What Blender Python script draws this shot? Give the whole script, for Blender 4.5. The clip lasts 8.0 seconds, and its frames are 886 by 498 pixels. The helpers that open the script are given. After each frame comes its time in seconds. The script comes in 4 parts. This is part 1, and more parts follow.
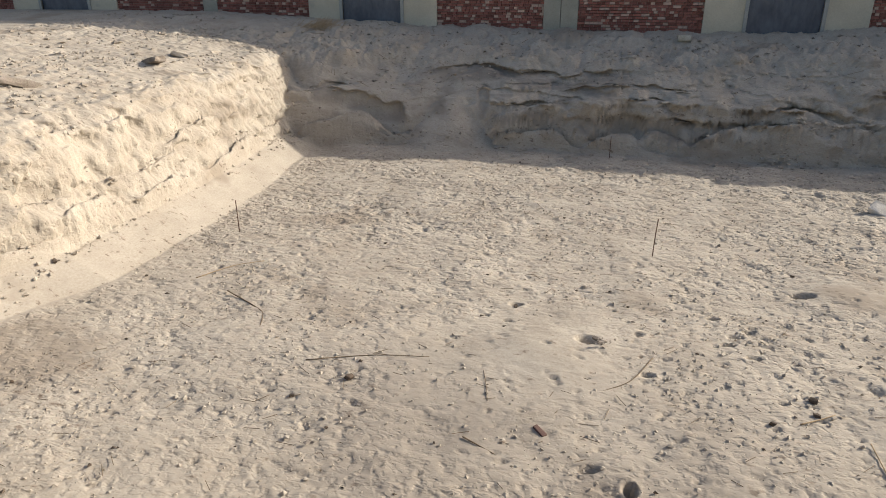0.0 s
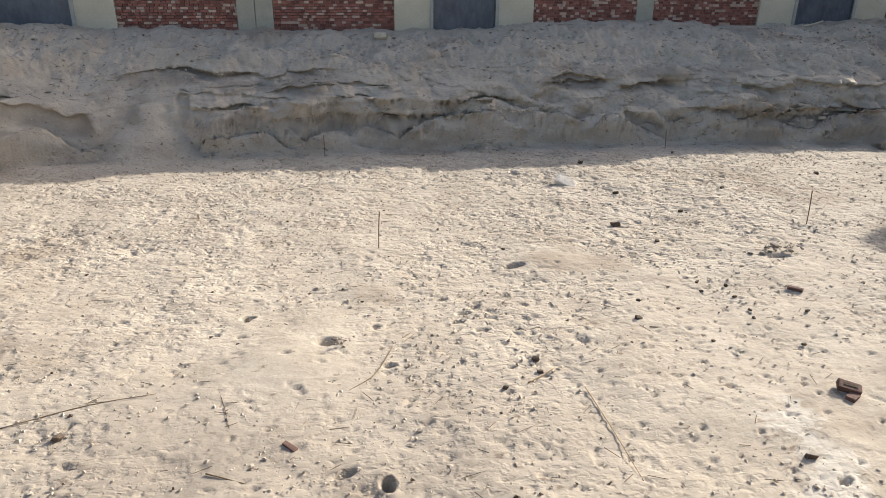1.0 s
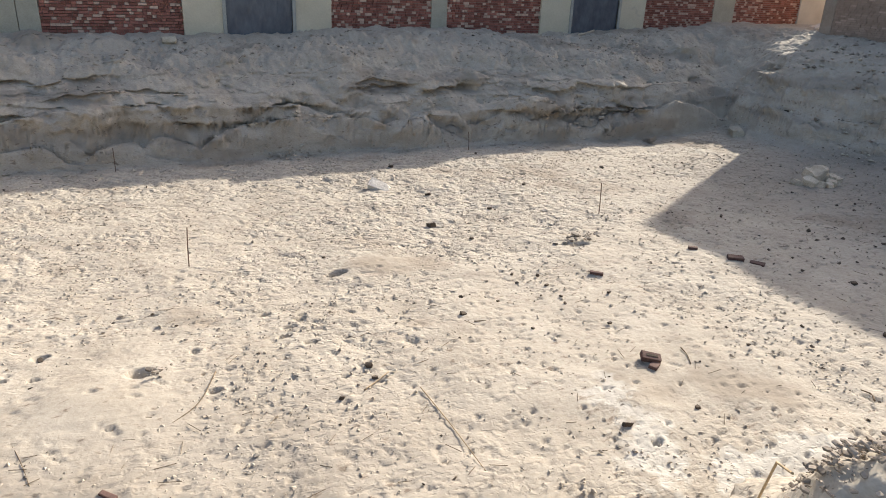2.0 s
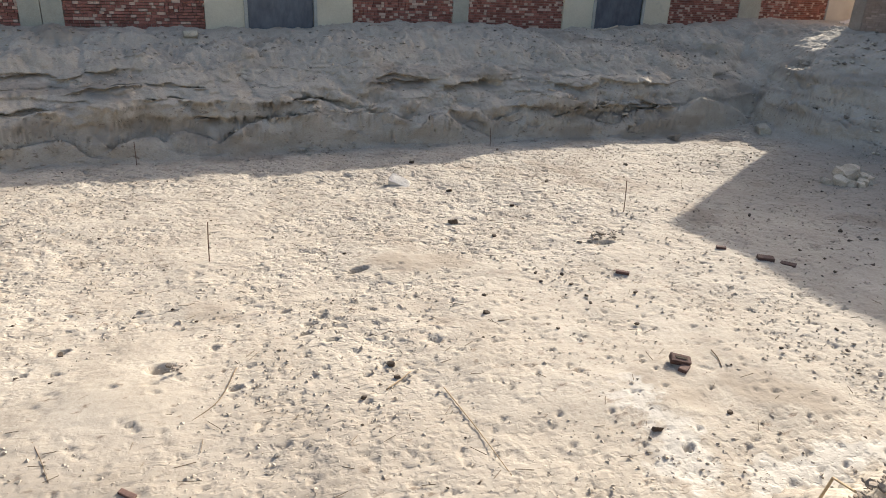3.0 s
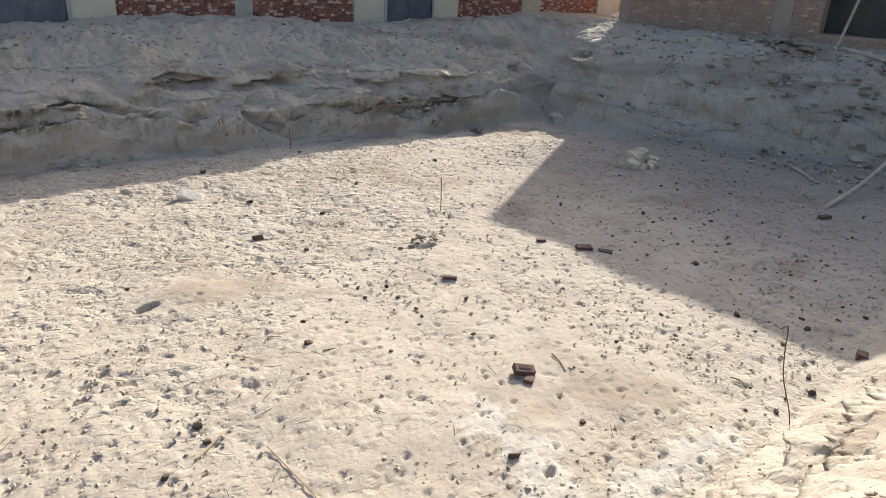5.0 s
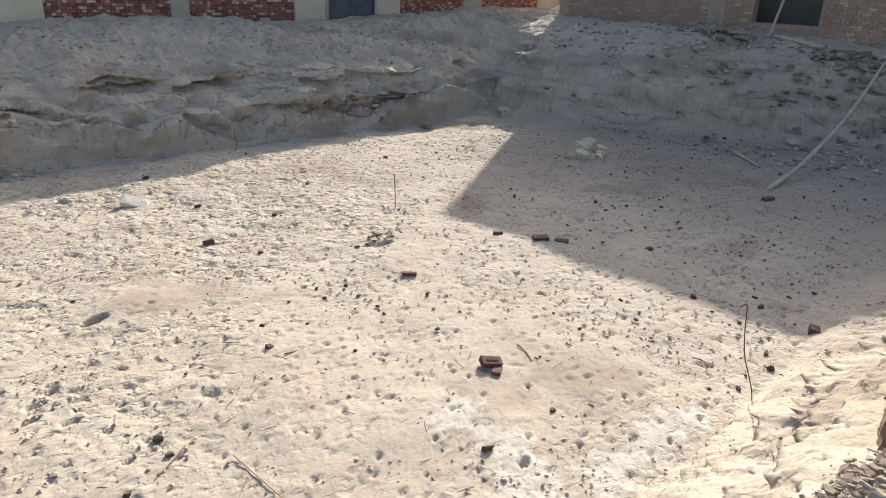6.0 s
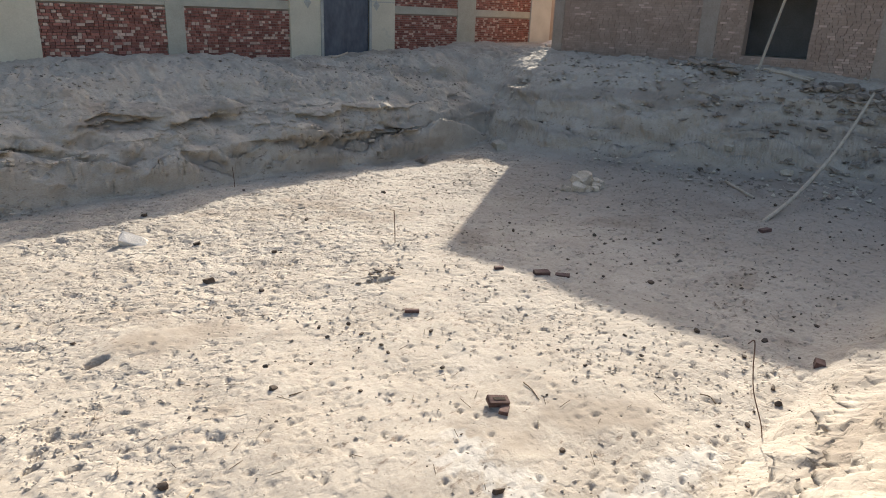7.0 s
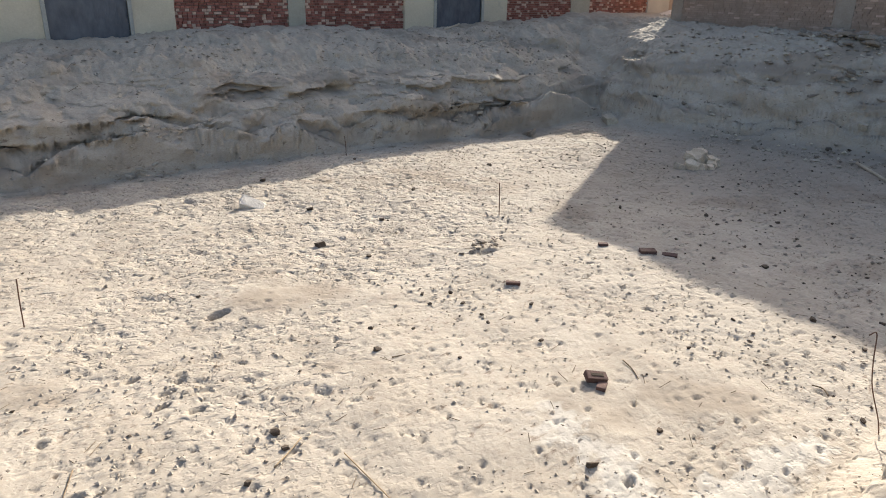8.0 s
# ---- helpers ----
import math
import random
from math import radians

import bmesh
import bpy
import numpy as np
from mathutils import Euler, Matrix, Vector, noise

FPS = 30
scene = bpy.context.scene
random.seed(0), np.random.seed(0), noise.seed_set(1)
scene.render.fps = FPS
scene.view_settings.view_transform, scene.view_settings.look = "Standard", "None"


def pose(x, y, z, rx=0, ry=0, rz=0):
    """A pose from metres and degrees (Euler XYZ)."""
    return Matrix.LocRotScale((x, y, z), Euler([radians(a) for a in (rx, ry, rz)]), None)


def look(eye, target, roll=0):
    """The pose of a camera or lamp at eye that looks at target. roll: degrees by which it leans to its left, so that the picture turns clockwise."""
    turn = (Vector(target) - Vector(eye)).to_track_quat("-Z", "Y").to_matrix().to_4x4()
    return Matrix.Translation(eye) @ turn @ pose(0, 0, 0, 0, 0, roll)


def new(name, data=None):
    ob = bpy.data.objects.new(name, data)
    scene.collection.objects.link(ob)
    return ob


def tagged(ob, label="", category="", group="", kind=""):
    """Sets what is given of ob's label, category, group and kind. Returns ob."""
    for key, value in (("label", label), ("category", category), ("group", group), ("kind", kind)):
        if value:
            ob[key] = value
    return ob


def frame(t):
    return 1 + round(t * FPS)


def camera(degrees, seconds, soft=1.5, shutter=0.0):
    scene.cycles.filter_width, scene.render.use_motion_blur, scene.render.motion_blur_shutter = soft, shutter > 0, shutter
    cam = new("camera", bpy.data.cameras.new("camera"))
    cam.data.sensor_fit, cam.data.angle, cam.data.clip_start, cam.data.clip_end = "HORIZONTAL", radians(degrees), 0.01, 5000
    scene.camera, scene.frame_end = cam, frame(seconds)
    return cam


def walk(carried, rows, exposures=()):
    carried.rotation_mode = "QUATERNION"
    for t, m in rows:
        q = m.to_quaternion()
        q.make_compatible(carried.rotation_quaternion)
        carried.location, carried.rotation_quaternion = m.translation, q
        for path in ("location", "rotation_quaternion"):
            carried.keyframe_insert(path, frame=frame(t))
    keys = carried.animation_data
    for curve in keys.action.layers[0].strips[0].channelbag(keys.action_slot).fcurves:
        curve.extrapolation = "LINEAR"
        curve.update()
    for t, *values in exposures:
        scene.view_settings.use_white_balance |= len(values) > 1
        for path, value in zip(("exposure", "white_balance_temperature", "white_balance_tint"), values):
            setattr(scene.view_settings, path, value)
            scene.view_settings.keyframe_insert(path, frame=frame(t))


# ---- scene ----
cam = camera(65.3, 8.0, soft=1.0)
PATH = [
    (0, (0.178, -0.673, 3.127), (-0.271, 1.118, 2.356), -0.4),
    (0.5, (0.184, -0.631, 3.111), (0.018, 1.198, 2.321), -0.0),
    (1, (0.223, -0.513, 3.068), (0.533, 1.308, 2.303), 0.6),
    (1.5, (0.233, -0.422, 3.052), (0.97, 1.278, 2.299), 1.9),
    (1.7, (0.139, -0.432, 3.05), (0.975, 1.23, 2.316), 2.6),
    (3, (0.123, -0.285, 2.992), (0.908, 1.397, 2.247), 2.6),
    (3.5, (0.157, -0.216, 3.052), (0.961, 1.44, 2.27), 3.3),
    (4, (0.199, -0.095, 2.944), (0.98, 1.561, 2.14), 4.2),
    (4.2, (0.309, 0.021, 2.993), (1.166, 1.672, 2.258), 3.8),
    (4.3, (0.323, 0.087, 2.977), (1.259, 1.729, 2.323), 3.4),
    (4.4, (0.407, 0.083, 2.809), (1.482, 1.701, 2.332), 2.9),
    (4.5, (0.295, 0.168, 2.669), (1.435, 1.716, 2.117), 2.5),
    (4.6, (0.323, 0.235, 2.776), (1.452, 1.732, 2.081), 3.7),
    (4.7, (0.425, 0.299, 2.831), (1.606, 1.742, 2.11), 4.4),
    (5.8, (0.454, 0.477, 2.882), (1.766, 1.812, 2.178), 2.4),
    (6, (0.413, 0.502, 2.803), (1.764, 1.788, 2.08), 2.5),
    (6.5, (0.392, 0.599, 2.892), (1.849, 1.809, 2.249), 2.9),
    (7, (0.364, 0.595, 2.857), (1.749, 1.888, 2.217), 2.1),
    (7.5, (0.352, 0.55, 2.865), (1.6, 1.937, 2.145), 2.4),
    (8, (0.304, 0.547, 2.867), (1.454, 2.016, 2.146), 1.5),
]
walk(cam, [(t, look(eye, target, roll)) for t, eye, target, roll in PATH],
     exposures=[(0.0, 0.26), (0.4, 0.36), (1.0, 0.74), (1.5, 0.82), (8.0, 0.82)])

# ---- light ----
SUN_TO = Vector((0.868, 0.497, 0.0)).normalized()
SUN_EL = radians(26.6)
sun_dir = Vector((SUN_TO.x * math.cos(SUN_EL), SUN_TO.y * math.cos(SUN_EL), math.sin(SUN_EL)))
sun_data = bpy.data.lights.new("sun", "SUN")
sun_data.energy, sun_data.angle, sun_data.color = 4.5, radians(0.55), (1.0, 0.925, 0.805)
sun = new("sun", sun_data)
sun.matrix_world = look(sun_dir * 60, (0, 0, 0))
world = bpy.data.worlds.new("sky")
scene.world = world
world.use_nodes = True
wn = world.node_tree
sky = wn.nodes.new("ShaderNodeTexSky")
sky.sky_type, sky.sun_disc = "NISHITA", False
sky.sun_elevation, sky.sun_rotation = SUN_EL, math.atan2(SUN_TO.x, SUN_TO.y)
sky.dust_density, sky.air_density, sky.ozone_density = 4.0, 1.0, 0.8
wn.nodes["Background"].inputs["Strength"].default_value = 0.134
wn.links.new(sky.outputs[0], wn.nodes["Background"].inputs[0])


# ---- materials ----
def mat(name, dark, light, rough=0.9, scale=6.0, fine=60.0, bump=0.25, dist=0.01, metal=0.0, vary=0.0, spots=None, stretch=(1, 1, 1), flakes=0.0):
    """A surface with two scales of colour change and a fine relief; vary: change from object to object."""
    m = bpy.data.materials.new(name)
    m.use_nodes = True
    nt, b = m.node_tree, m.node_tree.nodes["Principled BSDF"]
    b.inputs["Roughness"].default_value, b.inputs["Metallic"].default_value = rough, metal
    b.inputs["Specular IOR Level"].default_value = 0.25
    geo = nt.nodes.new("ShaderNodeNewGeometry")
    mp = nt.nodes.new("ShaderNodeMapping")
    mp.inputs["Scale"].default_value = stretch
    nt.links.new(geo.outputs["Position"], mp.inputs[0])

    def noise_at(s, detail):
        n = nt.nodes.new("ShaderNodeTexNoise")
        n.inputs["Scale"].default_value, n.inputs["Detail"].default_value = s, detail
        n.inputs["Roughness"].default_value = 0.62
        nt.links.new(mp.outputs[0], n.inputs["Vector"])
        return n
    big, small = noise_at(scale, 5), noise_at(fine, 3)
    mixf = nt.nodes.new("ShaderNodeMath")
    mixf.operation = "MULTIPLY_ADD"
    mixf.inputs[1].default_value = 0.45
    half = nt.nodes.new("ShaderNodeMath")
    half.operation = "MULTIPLY"
    half.inputs[1].default_value = 0.55
    nt.links.new(big.outputs[0], half.inputs[0])
    nt.links.new(small.outputs[0], mixf.inputs[0])
    nt.links.new(half.outputs[0], mixf.inputs[2])
    ramp = nt.nodes.new("ShaderNodeValToRGB")
    ramp.color_ramp.elements[0].position, ramp.color_ramp.elements[1].position = 0.34, 0.66
    ramp.color_ramp.elements[0].color, ramp.color_ramp.elements[1].color = (*dark, 1), (*light, 1)
    nt.links.new(mixf.outputs[0], ramp.inputs[0])
    col = ramp.outputs[0]
    if spots:
        col2, size, amount = spots
        sp = noise_at(size, 4)
        r2 = nt.nodes.new("ShaderNodeValToRGB")
        r2.color_ramp.elements[0].position, r2.color_ramp.elements[1].position = amount, amount + 0.08
        nt.links.new(sp.outputs[0], r2.inputs[0])
        mx = nt.nodes.new("ShaderNodeMix")
        mx.data_type = "RGBA"
        nt.links.new(r2.outputs[0], mx.inputs[0])
        nt.links.new(col, mx.inputs[6])
        mx.inputs[7].default_value = (*col2, 1)
        col = mx.outputs[2]
    if flakes:
        # brown flecks of plant litter trodden into the sand
        litter = nt.nodes.new("ShaderNodeTexNoise")
        litter.inputs["Scale"].default_value, litter.inputs["Detail"].default_value, litter.inputs["Roughness"].default_value = 17.0, 3.0, 0.6
        shift = nt.nodes.new("ShaderNodeMapping")
        shift.inputs["Location"].default_value, shift.inputs["Scale"].default_value = (31.0, 7.0, 3.0), (0.5, 1.0, 1.0)
        nt.links.new(geo.outputs["Position"], shift.inputs[0])
        nt.links.new(shift.outputs[0], litter.inputs["Vector"])
        where = noise_at(1.1, 2)
        total = nt.nodes.new("ShaderNodeMath")
        total.operation = "MULTIPLY_ADD"
        total.inputs[1].default_value = 0.35
        nt.links.new(where.outputs[0], total.inputs[0])
        nt.links.new(litter.outputs[0], total.inputs[2])
        fleck = nt.nodes.new("ShaderNodeMapRange")
        fleck.inputs["From Min"].default_value, fleck.inputs["From Max"].default_value = 0.81, 0.9
        fleck.inputs["To Max"].default_value = 0.75
        nt.links.new(total.outputs[0], fleck.inputs[0])
        fleck_mix = nt.nodes.new("ShaderNodeMix")
        fleck_mix.data_type = "RGBA"
        nt.links.new(fleck.outputs[0], fleck_mix.inputs[0])
        nt.links.new(col, fleck_mix.inputs[6])
        fleck_mix.inputs[7].default_value = (0.17, 0.125, 0.09, 1)
        col = fleck_mix.outputs[2]
        # brown earth with shade painted into it, and lime, both broken up by the grain
        for layer, tone, most in (("soil_shade", (0.2, 0.172, 0.145, 1), 0.62), ("lime", (0.56, 0.53, 0.475, 1), 0.6)):
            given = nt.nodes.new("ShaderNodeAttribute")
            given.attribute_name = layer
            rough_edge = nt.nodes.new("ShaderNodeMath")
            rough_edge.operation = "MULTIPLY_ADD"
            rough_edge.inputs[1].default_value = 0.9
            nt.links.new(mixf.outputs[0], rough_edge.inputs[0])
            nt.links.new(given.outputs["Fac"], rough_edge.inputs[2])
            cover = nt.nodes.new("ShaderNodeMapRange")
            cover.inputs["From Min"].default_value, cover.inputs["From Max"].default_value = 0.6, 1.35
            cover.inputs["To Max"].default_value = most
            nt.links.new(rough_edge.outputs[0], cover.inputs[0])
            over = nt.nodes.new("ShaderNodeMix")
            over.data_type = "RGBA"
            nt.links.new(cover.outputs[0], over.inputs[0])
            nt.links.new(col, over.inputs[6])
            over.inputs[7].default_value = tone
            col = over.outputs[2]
    if vary:
        info = nt.nodes.new("ShaderNodeObjectInfo")
        isl = nt.nodes.new("ShaderNodeMath")
        isl.operation = "ADD"
        nt.links.new(info.outputs["Random"], isl.inputs[0])
        nt.links.new(geo.outputs["Random Per Island"], isl.inputs[1])
        wrap = nt.nodes.new("ShaderNodeMath")
        wrap.operation = "FRACT"
        nt.links.new(isl.outputs[0], wrap.inputs[0])
        hsv = nt.nodes.new("ShaderNodeHueSaturation")
        rng = nt.nodes.new("ShaderNodeMapRange")
        rng.inputs["To Min"].default_value, rng.inputs["To Max"].default_value = 1 - vary, 1 + vary
        nt.links.new(wrap.outputs[0], rng.inputs[0])
        nt.links.new(rng.outputs[0], hsv.inputs["Value"])
        nt.links.new(col, hsv.inputs["Color"])
        col = hsv.outputs[0]
    nt.links.new(col, b.inputs["Base Color"])
    bp = nt.nodes.new("ShaderNodeBump")
    bp.inputs["Strength"].default_value, bp.inputs["Distance"].default_value = bump, dist
    nt.links.new(mixf.outputs[0], bp.inputs["Height"])
    if flakes:
        fm = nt.nodes.new("ShaderNodeMapping")
        fm.inputs["Scale"].default_value = (0.85, 1.0, 1.0)
        nt.links.new(geo.outputs["Position"], fm.inputs[0])
        last = bp
        trod = nt.nodes.new("ShaderNodeAttribute")
        trod.attribute_name = "trodden"
        strong = nt.nodes.new("ShaderNodeMath")
        strong.operation = "MULTIPLY"
        strong.inputs[1].default_value = flakes
        nt.links.new(trod.outputs["Fac"], strong.inputs[0])
        streaks = nt.nodes.new("ShaderNodeMapping")
        streaks.inputs["Scale"].default_value, streaks.inputs["Rotation"].default_value = (0.5, 1.0, 1.0), (0, 0, 0.25)
        nt.links.new(geo.outputs["Position"], streaks.inputs[0])
        for size, low, high, deep in ((11.0, 0.55, 0.72, 0.03), (6.5, 0.5, 0.75, 0.022), (24.0, 0.52, 0.72, 0.014), (19.0, 0.56, 0.68, 0.016)):
            fn = nt.nodes.new("ShaderNodeTexNoise")
            fn.inputs["Scale"].default_value, fn.inputs["Detail"].default_value, fn.inputs["Roughness"].default_value = size, 1.5, 0.5
            fn.inputs["Distortion"].default_value = 0.25
            nt.links.new(streaks.outputs[0] if size == 19.0 else fm.outputs[0], fn.inputs["Vector"])
            fr = nt.nodes.new("ShaderNodeMapRange")
            fr.inputs["From Min"].default_value, fr.inputs["From Max"].default_value = low, high
            fr.interpolation_type = "SMOOTHSTEP"
            nt.links.new(fn.outputs[0], fr.inputs[0])
            fb = nt.nodes.new("ShaderNodeBump")
            fb.invert = size != 6.5
            fb.inputs["Distance"].default_value = deep
            nt.links.new(strong.outputs[0], fb.inputs["Strength"])
            nt.links.new(fr.outputs[0], fb.inputs["Height"])
            nt.links.new(last.outputs[0], fb.inputs["Normal"])
            last = fb
        bp = last
    nt.links.new(bp.outputs[0], b.inputs["Normal"])
    return m


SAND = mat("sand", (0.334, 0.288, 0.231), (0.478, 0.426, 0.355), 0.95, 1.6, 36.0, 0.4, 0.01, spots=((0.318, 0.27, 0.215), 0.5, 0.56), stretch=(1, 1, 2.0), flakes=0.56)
MORTAR = mat("mortar", (0.3, 0.24, 0.2), (0.4, 0.33, 0.28), 0.95, 4, 50)
BRICK = mat("red_brick", (0.2, 0.085, 0.068), (0.33, 0.148, 0.115), 0.9, 9, 70, 0.3, 0.006, vary=0.35)
BRICK_PALE = mat("pale_brick", (0.42, 0.29, 0.23), (0.6, 0.45, 0.36), 0.9, 9, 70, 0.3, 0.006, vary=0.15)
BRICK_TAN = mat("tan_brick", (0.3, 0.215, 0.165), (0.45, 0.335, 0.265), 0.92, 2.5, 60, 0.4, 0.008, vary=0.1)
CONCRETE = mat("concrete", (0.33, 0.315, 0.255), (0.45, 0.43, 0.355), 0.9, 3, 45, 0.3, 0.006)
PLASTER = mat("plaster", (0.5, 0.455, 0.35), (0.63, 0.58, 0.46), 0.9, 1.5, 40, 0.25, 0.004, spots=((0.4, 0.38, 0.32), 0.9, 0.6))
PIER_PLASTER = mat("pier_plaster", (0.42, 0.41, 0.37), (0.56, 0.55, 0.5), 0.9, 2.0, 40, 0.25, 0.004)
GATE = mat("gate_sheet", (0.085, 0.095, 0.115), (0.15, 0.165, 0.195), 0.42, 3.5, 9, 0.9, 0.05, metal=0.3, stretch=(1, 1, 0.5))
TRIM = mat("gate_trim", (0.3, 0.3, 0.28), (0.44, 0.44, 0.4), 0.8, 5, 50)
HOUSE_CONCRETE = mat("rough_concrete", (0.27, 0.22, 0.175), (0.4, 0.335, 0.275), 0.92, 2.5, 40, 0.4, 0.008)
HOUSE_MORTAR = mat("pale_mortar", (0.28, 0.21, 0.165), (0.39, 0.3, 0.24), 0.95, 4, 50)
DARK = mat("dark_room", (0.16, 0.15, 0.14), (0.24, 0.23, 0.22), 0.9, 2, 30)
WOOD = mat("pale_pole", (0.36, 0.3, 0.23), (0.55, 0.48, 0.38), 0.8, 5, 60, 0.4, 0.005, stretch=(1, 1, 0.3))
RUST = mat("rusty_rod", (0.09, 0.05, 0.035), (0.16, 0.09, 0.06), 0.85, 20, 90)
EARTH = mat("dark_earth", (0.1, 0.075, 0.055), (0.19, 0.145, 0.105), 0.95, 4, 60, 0.6, 0.02)
STONE = mat("limestone", (0.38, 0.33, 0.25), (0.6, 0.54, 0.44), 0.9, 6, 50, 0.5, 0.01, vary=0.15)
WHITE = mat("white_stone", (0.5, 0.47, 0.42), (0.72, 0.69, 0.63), 0.9, 5, 50, 0.5, 0.01)
RUBBLE = mat("rubble", (0.17, 0.14, 0.11), (0.36, 0.31, 0.26), 0.95, 6, 50, 0.5, 0.01, vary=0.3)
DRY = mat("dry_twig", (0.13, 0.095, 0.06), (0.24, 0.18, 0.12), 0.9, 12, 80, 0.3, 0.005)
STRAW = mat("straw", (0.3, 0.22, 0.13), (0.5, 0.38, 0.24), 0.9, 12, 80, 0.3, 0.005)
CLOD = mat("dark_clod", (0.06, 0.045, 0.035), (0.13, 0.1, 0.075), 0.95, 15, 80, 0.6, 0.01, vary=0.3)


# ---- mesh helpers ----
def mesh_ob(name, bm, material, parent=None, label="", smooth=False):
    me = bpy.data.meshes.new(name)
    bm.to_mesh(me)
    bm.free()
    for m in material if isinstance(material, (list, tuple)) else (material,):
        me.materials.append(m)
    if smooth:
        me.polygons.foreach_set("use_smooth", np.ones(len(me.polygons), bool))
    ob = new(name, me)
    ob.parent = parent
    return tagged(ob, label) if label else ob


def part(name, bm, material, parent, label=""):
    return mesh_ob(name, bm, material, parent, label)


def box(bm, x0, x1, y0, y1, z0, z1, mi=0, bevel=0.0):
    vs = [bm.verts.new(p) for p in ((x0, y0, z0), (x1, y0, z0), (x1, y1, z0), (x0, y1, z0), (x0, y0, z1), (x1, y0, z1), (x1, y1, z1), (x0, y1, z1))]
    fs = []
    for idx in ((3, 2, 1, 0), (4, 5, 6, 7), (0, 1, 5, 4), (1, 2, 6, 5), (2, 3, 7, 6), (3, 0, 4, 7)):
        f = bm.faces.new([vs[i] for i in idx])
        f.material_index = mi
        fs.append(f)
    if bevel:
        bmesh.ops.bevel(bm, geom=list({e for f in fs for e in f.edges}), offset=bevel, segments=2, affect="EDGES", profile=0.6)
    return bm


def boxed(x0, x1, y0, y1, z0, z1, bevel=0.0):
    return box(bmesh.new(), x0, x1, y0, y1, z0, z1, 0, bevel)


# ---- ground: one sheet with the dug pit ----
def lattice(ix, iy, seed):
    h = (ix * 374761393 + iy * 668265263 + seed * 974634541) & 0xFFFFFFFF
    h = ((h ^ (h >> 13)) * 1274126177) & 0xFFFFFFFF
    return ((h ^ (h >> 16)) & 0xFFFF) / 32767.5 - 1.0


def vnoise(x, y, seed=0):
    ix, iy = np.floor(x).astype(np.int64), np.floor(y).astype(np.int64)
    fx, fy = x - ix, y - iy
    fx, fy = fx * fx * (3 - 2 * fx), fy * fy * (3 - 2 * fy)
    a = lattice(ix, iy, seed) * (1 - fx) + lattice(ix + 1, iy, seed) * fx
    b = lattice(ix, iy + 1, seed) * (1 - fx) + lattice(ix + 1, iy + 1, seed) * fx
    return a * (1 - fy) + b * fy


def fbm(x, y, seed=0, octaves=4, gain=0.5):
    s, a = 0, 1.0
    for k in range(octaves):
        s, a = s + a * vnoise(x * 2 ** k + 17.3 * k, y * 2 ** k - 9.1 * k, seed + k), a * gain
    return s


def ramp01(v, a, b):
    t = np.clip((v - a) / (b - a), 0, 1)
    return t * t * (3 - 2 * t)


FAR_X, FAR_Y = (-9, -5.3, -4, -1, 2, 4, 6, 8.2, 10.4, 13, 18), (10.4, 10.6, 11.15, 11.42, 11.3, 11.25, 11.2, 11.0, 10.92, 11.0, 11.2)
LEFT_Y, LEFT_X = (-3, 3.0, 3.9, 4.9, 6.4, 7.6, 10.35, 15), (-6.4, -5.6, -5.22, -4.8, -4.78, -4.76, -4.98, -5.1)
RIGHT_Y, RIGHT_X = (-2, 2.8, 3.8, 5.2, 7.6, 10.2, 13), (16.0, 15.4, 15.2, 14.8, 13.4, 12.85, 13.4)
P_FAR = ((-1, 0, 0.08, 0.3, 0.6, 1.1, 1.8, 2.7, 3.6, 60), (-0.2, 0, 0.2, 0.56, 0.83, 1.1, 1.44, 1.65, 1.75, 1.8))
P_LEFT = ((-1, 0, 0.55, 0.68, 0.9, 1.12, 1.32, 2.4, 5.2, 8, 60), (-0.2, 0, 0.28, 0.62, 1.08, 1.42, 1.53, 1.7, 1.96, 1.9, 1.9))
P_RIGHT = ((-1, 0, 0.35, 0.9, 1.5, 2.4, 3.4, 60), (-0.2, 0, 0.6, 1.27, 1.65, 1.9, 2.0, 2.0))
P_NEAR = ((-1, 0, 0.5, 0.95, 1.4, 2.7, 4, 60), (-0.2, 0, 0.6, 1.08, 1.28, 1.55, 1.7, 1.8))


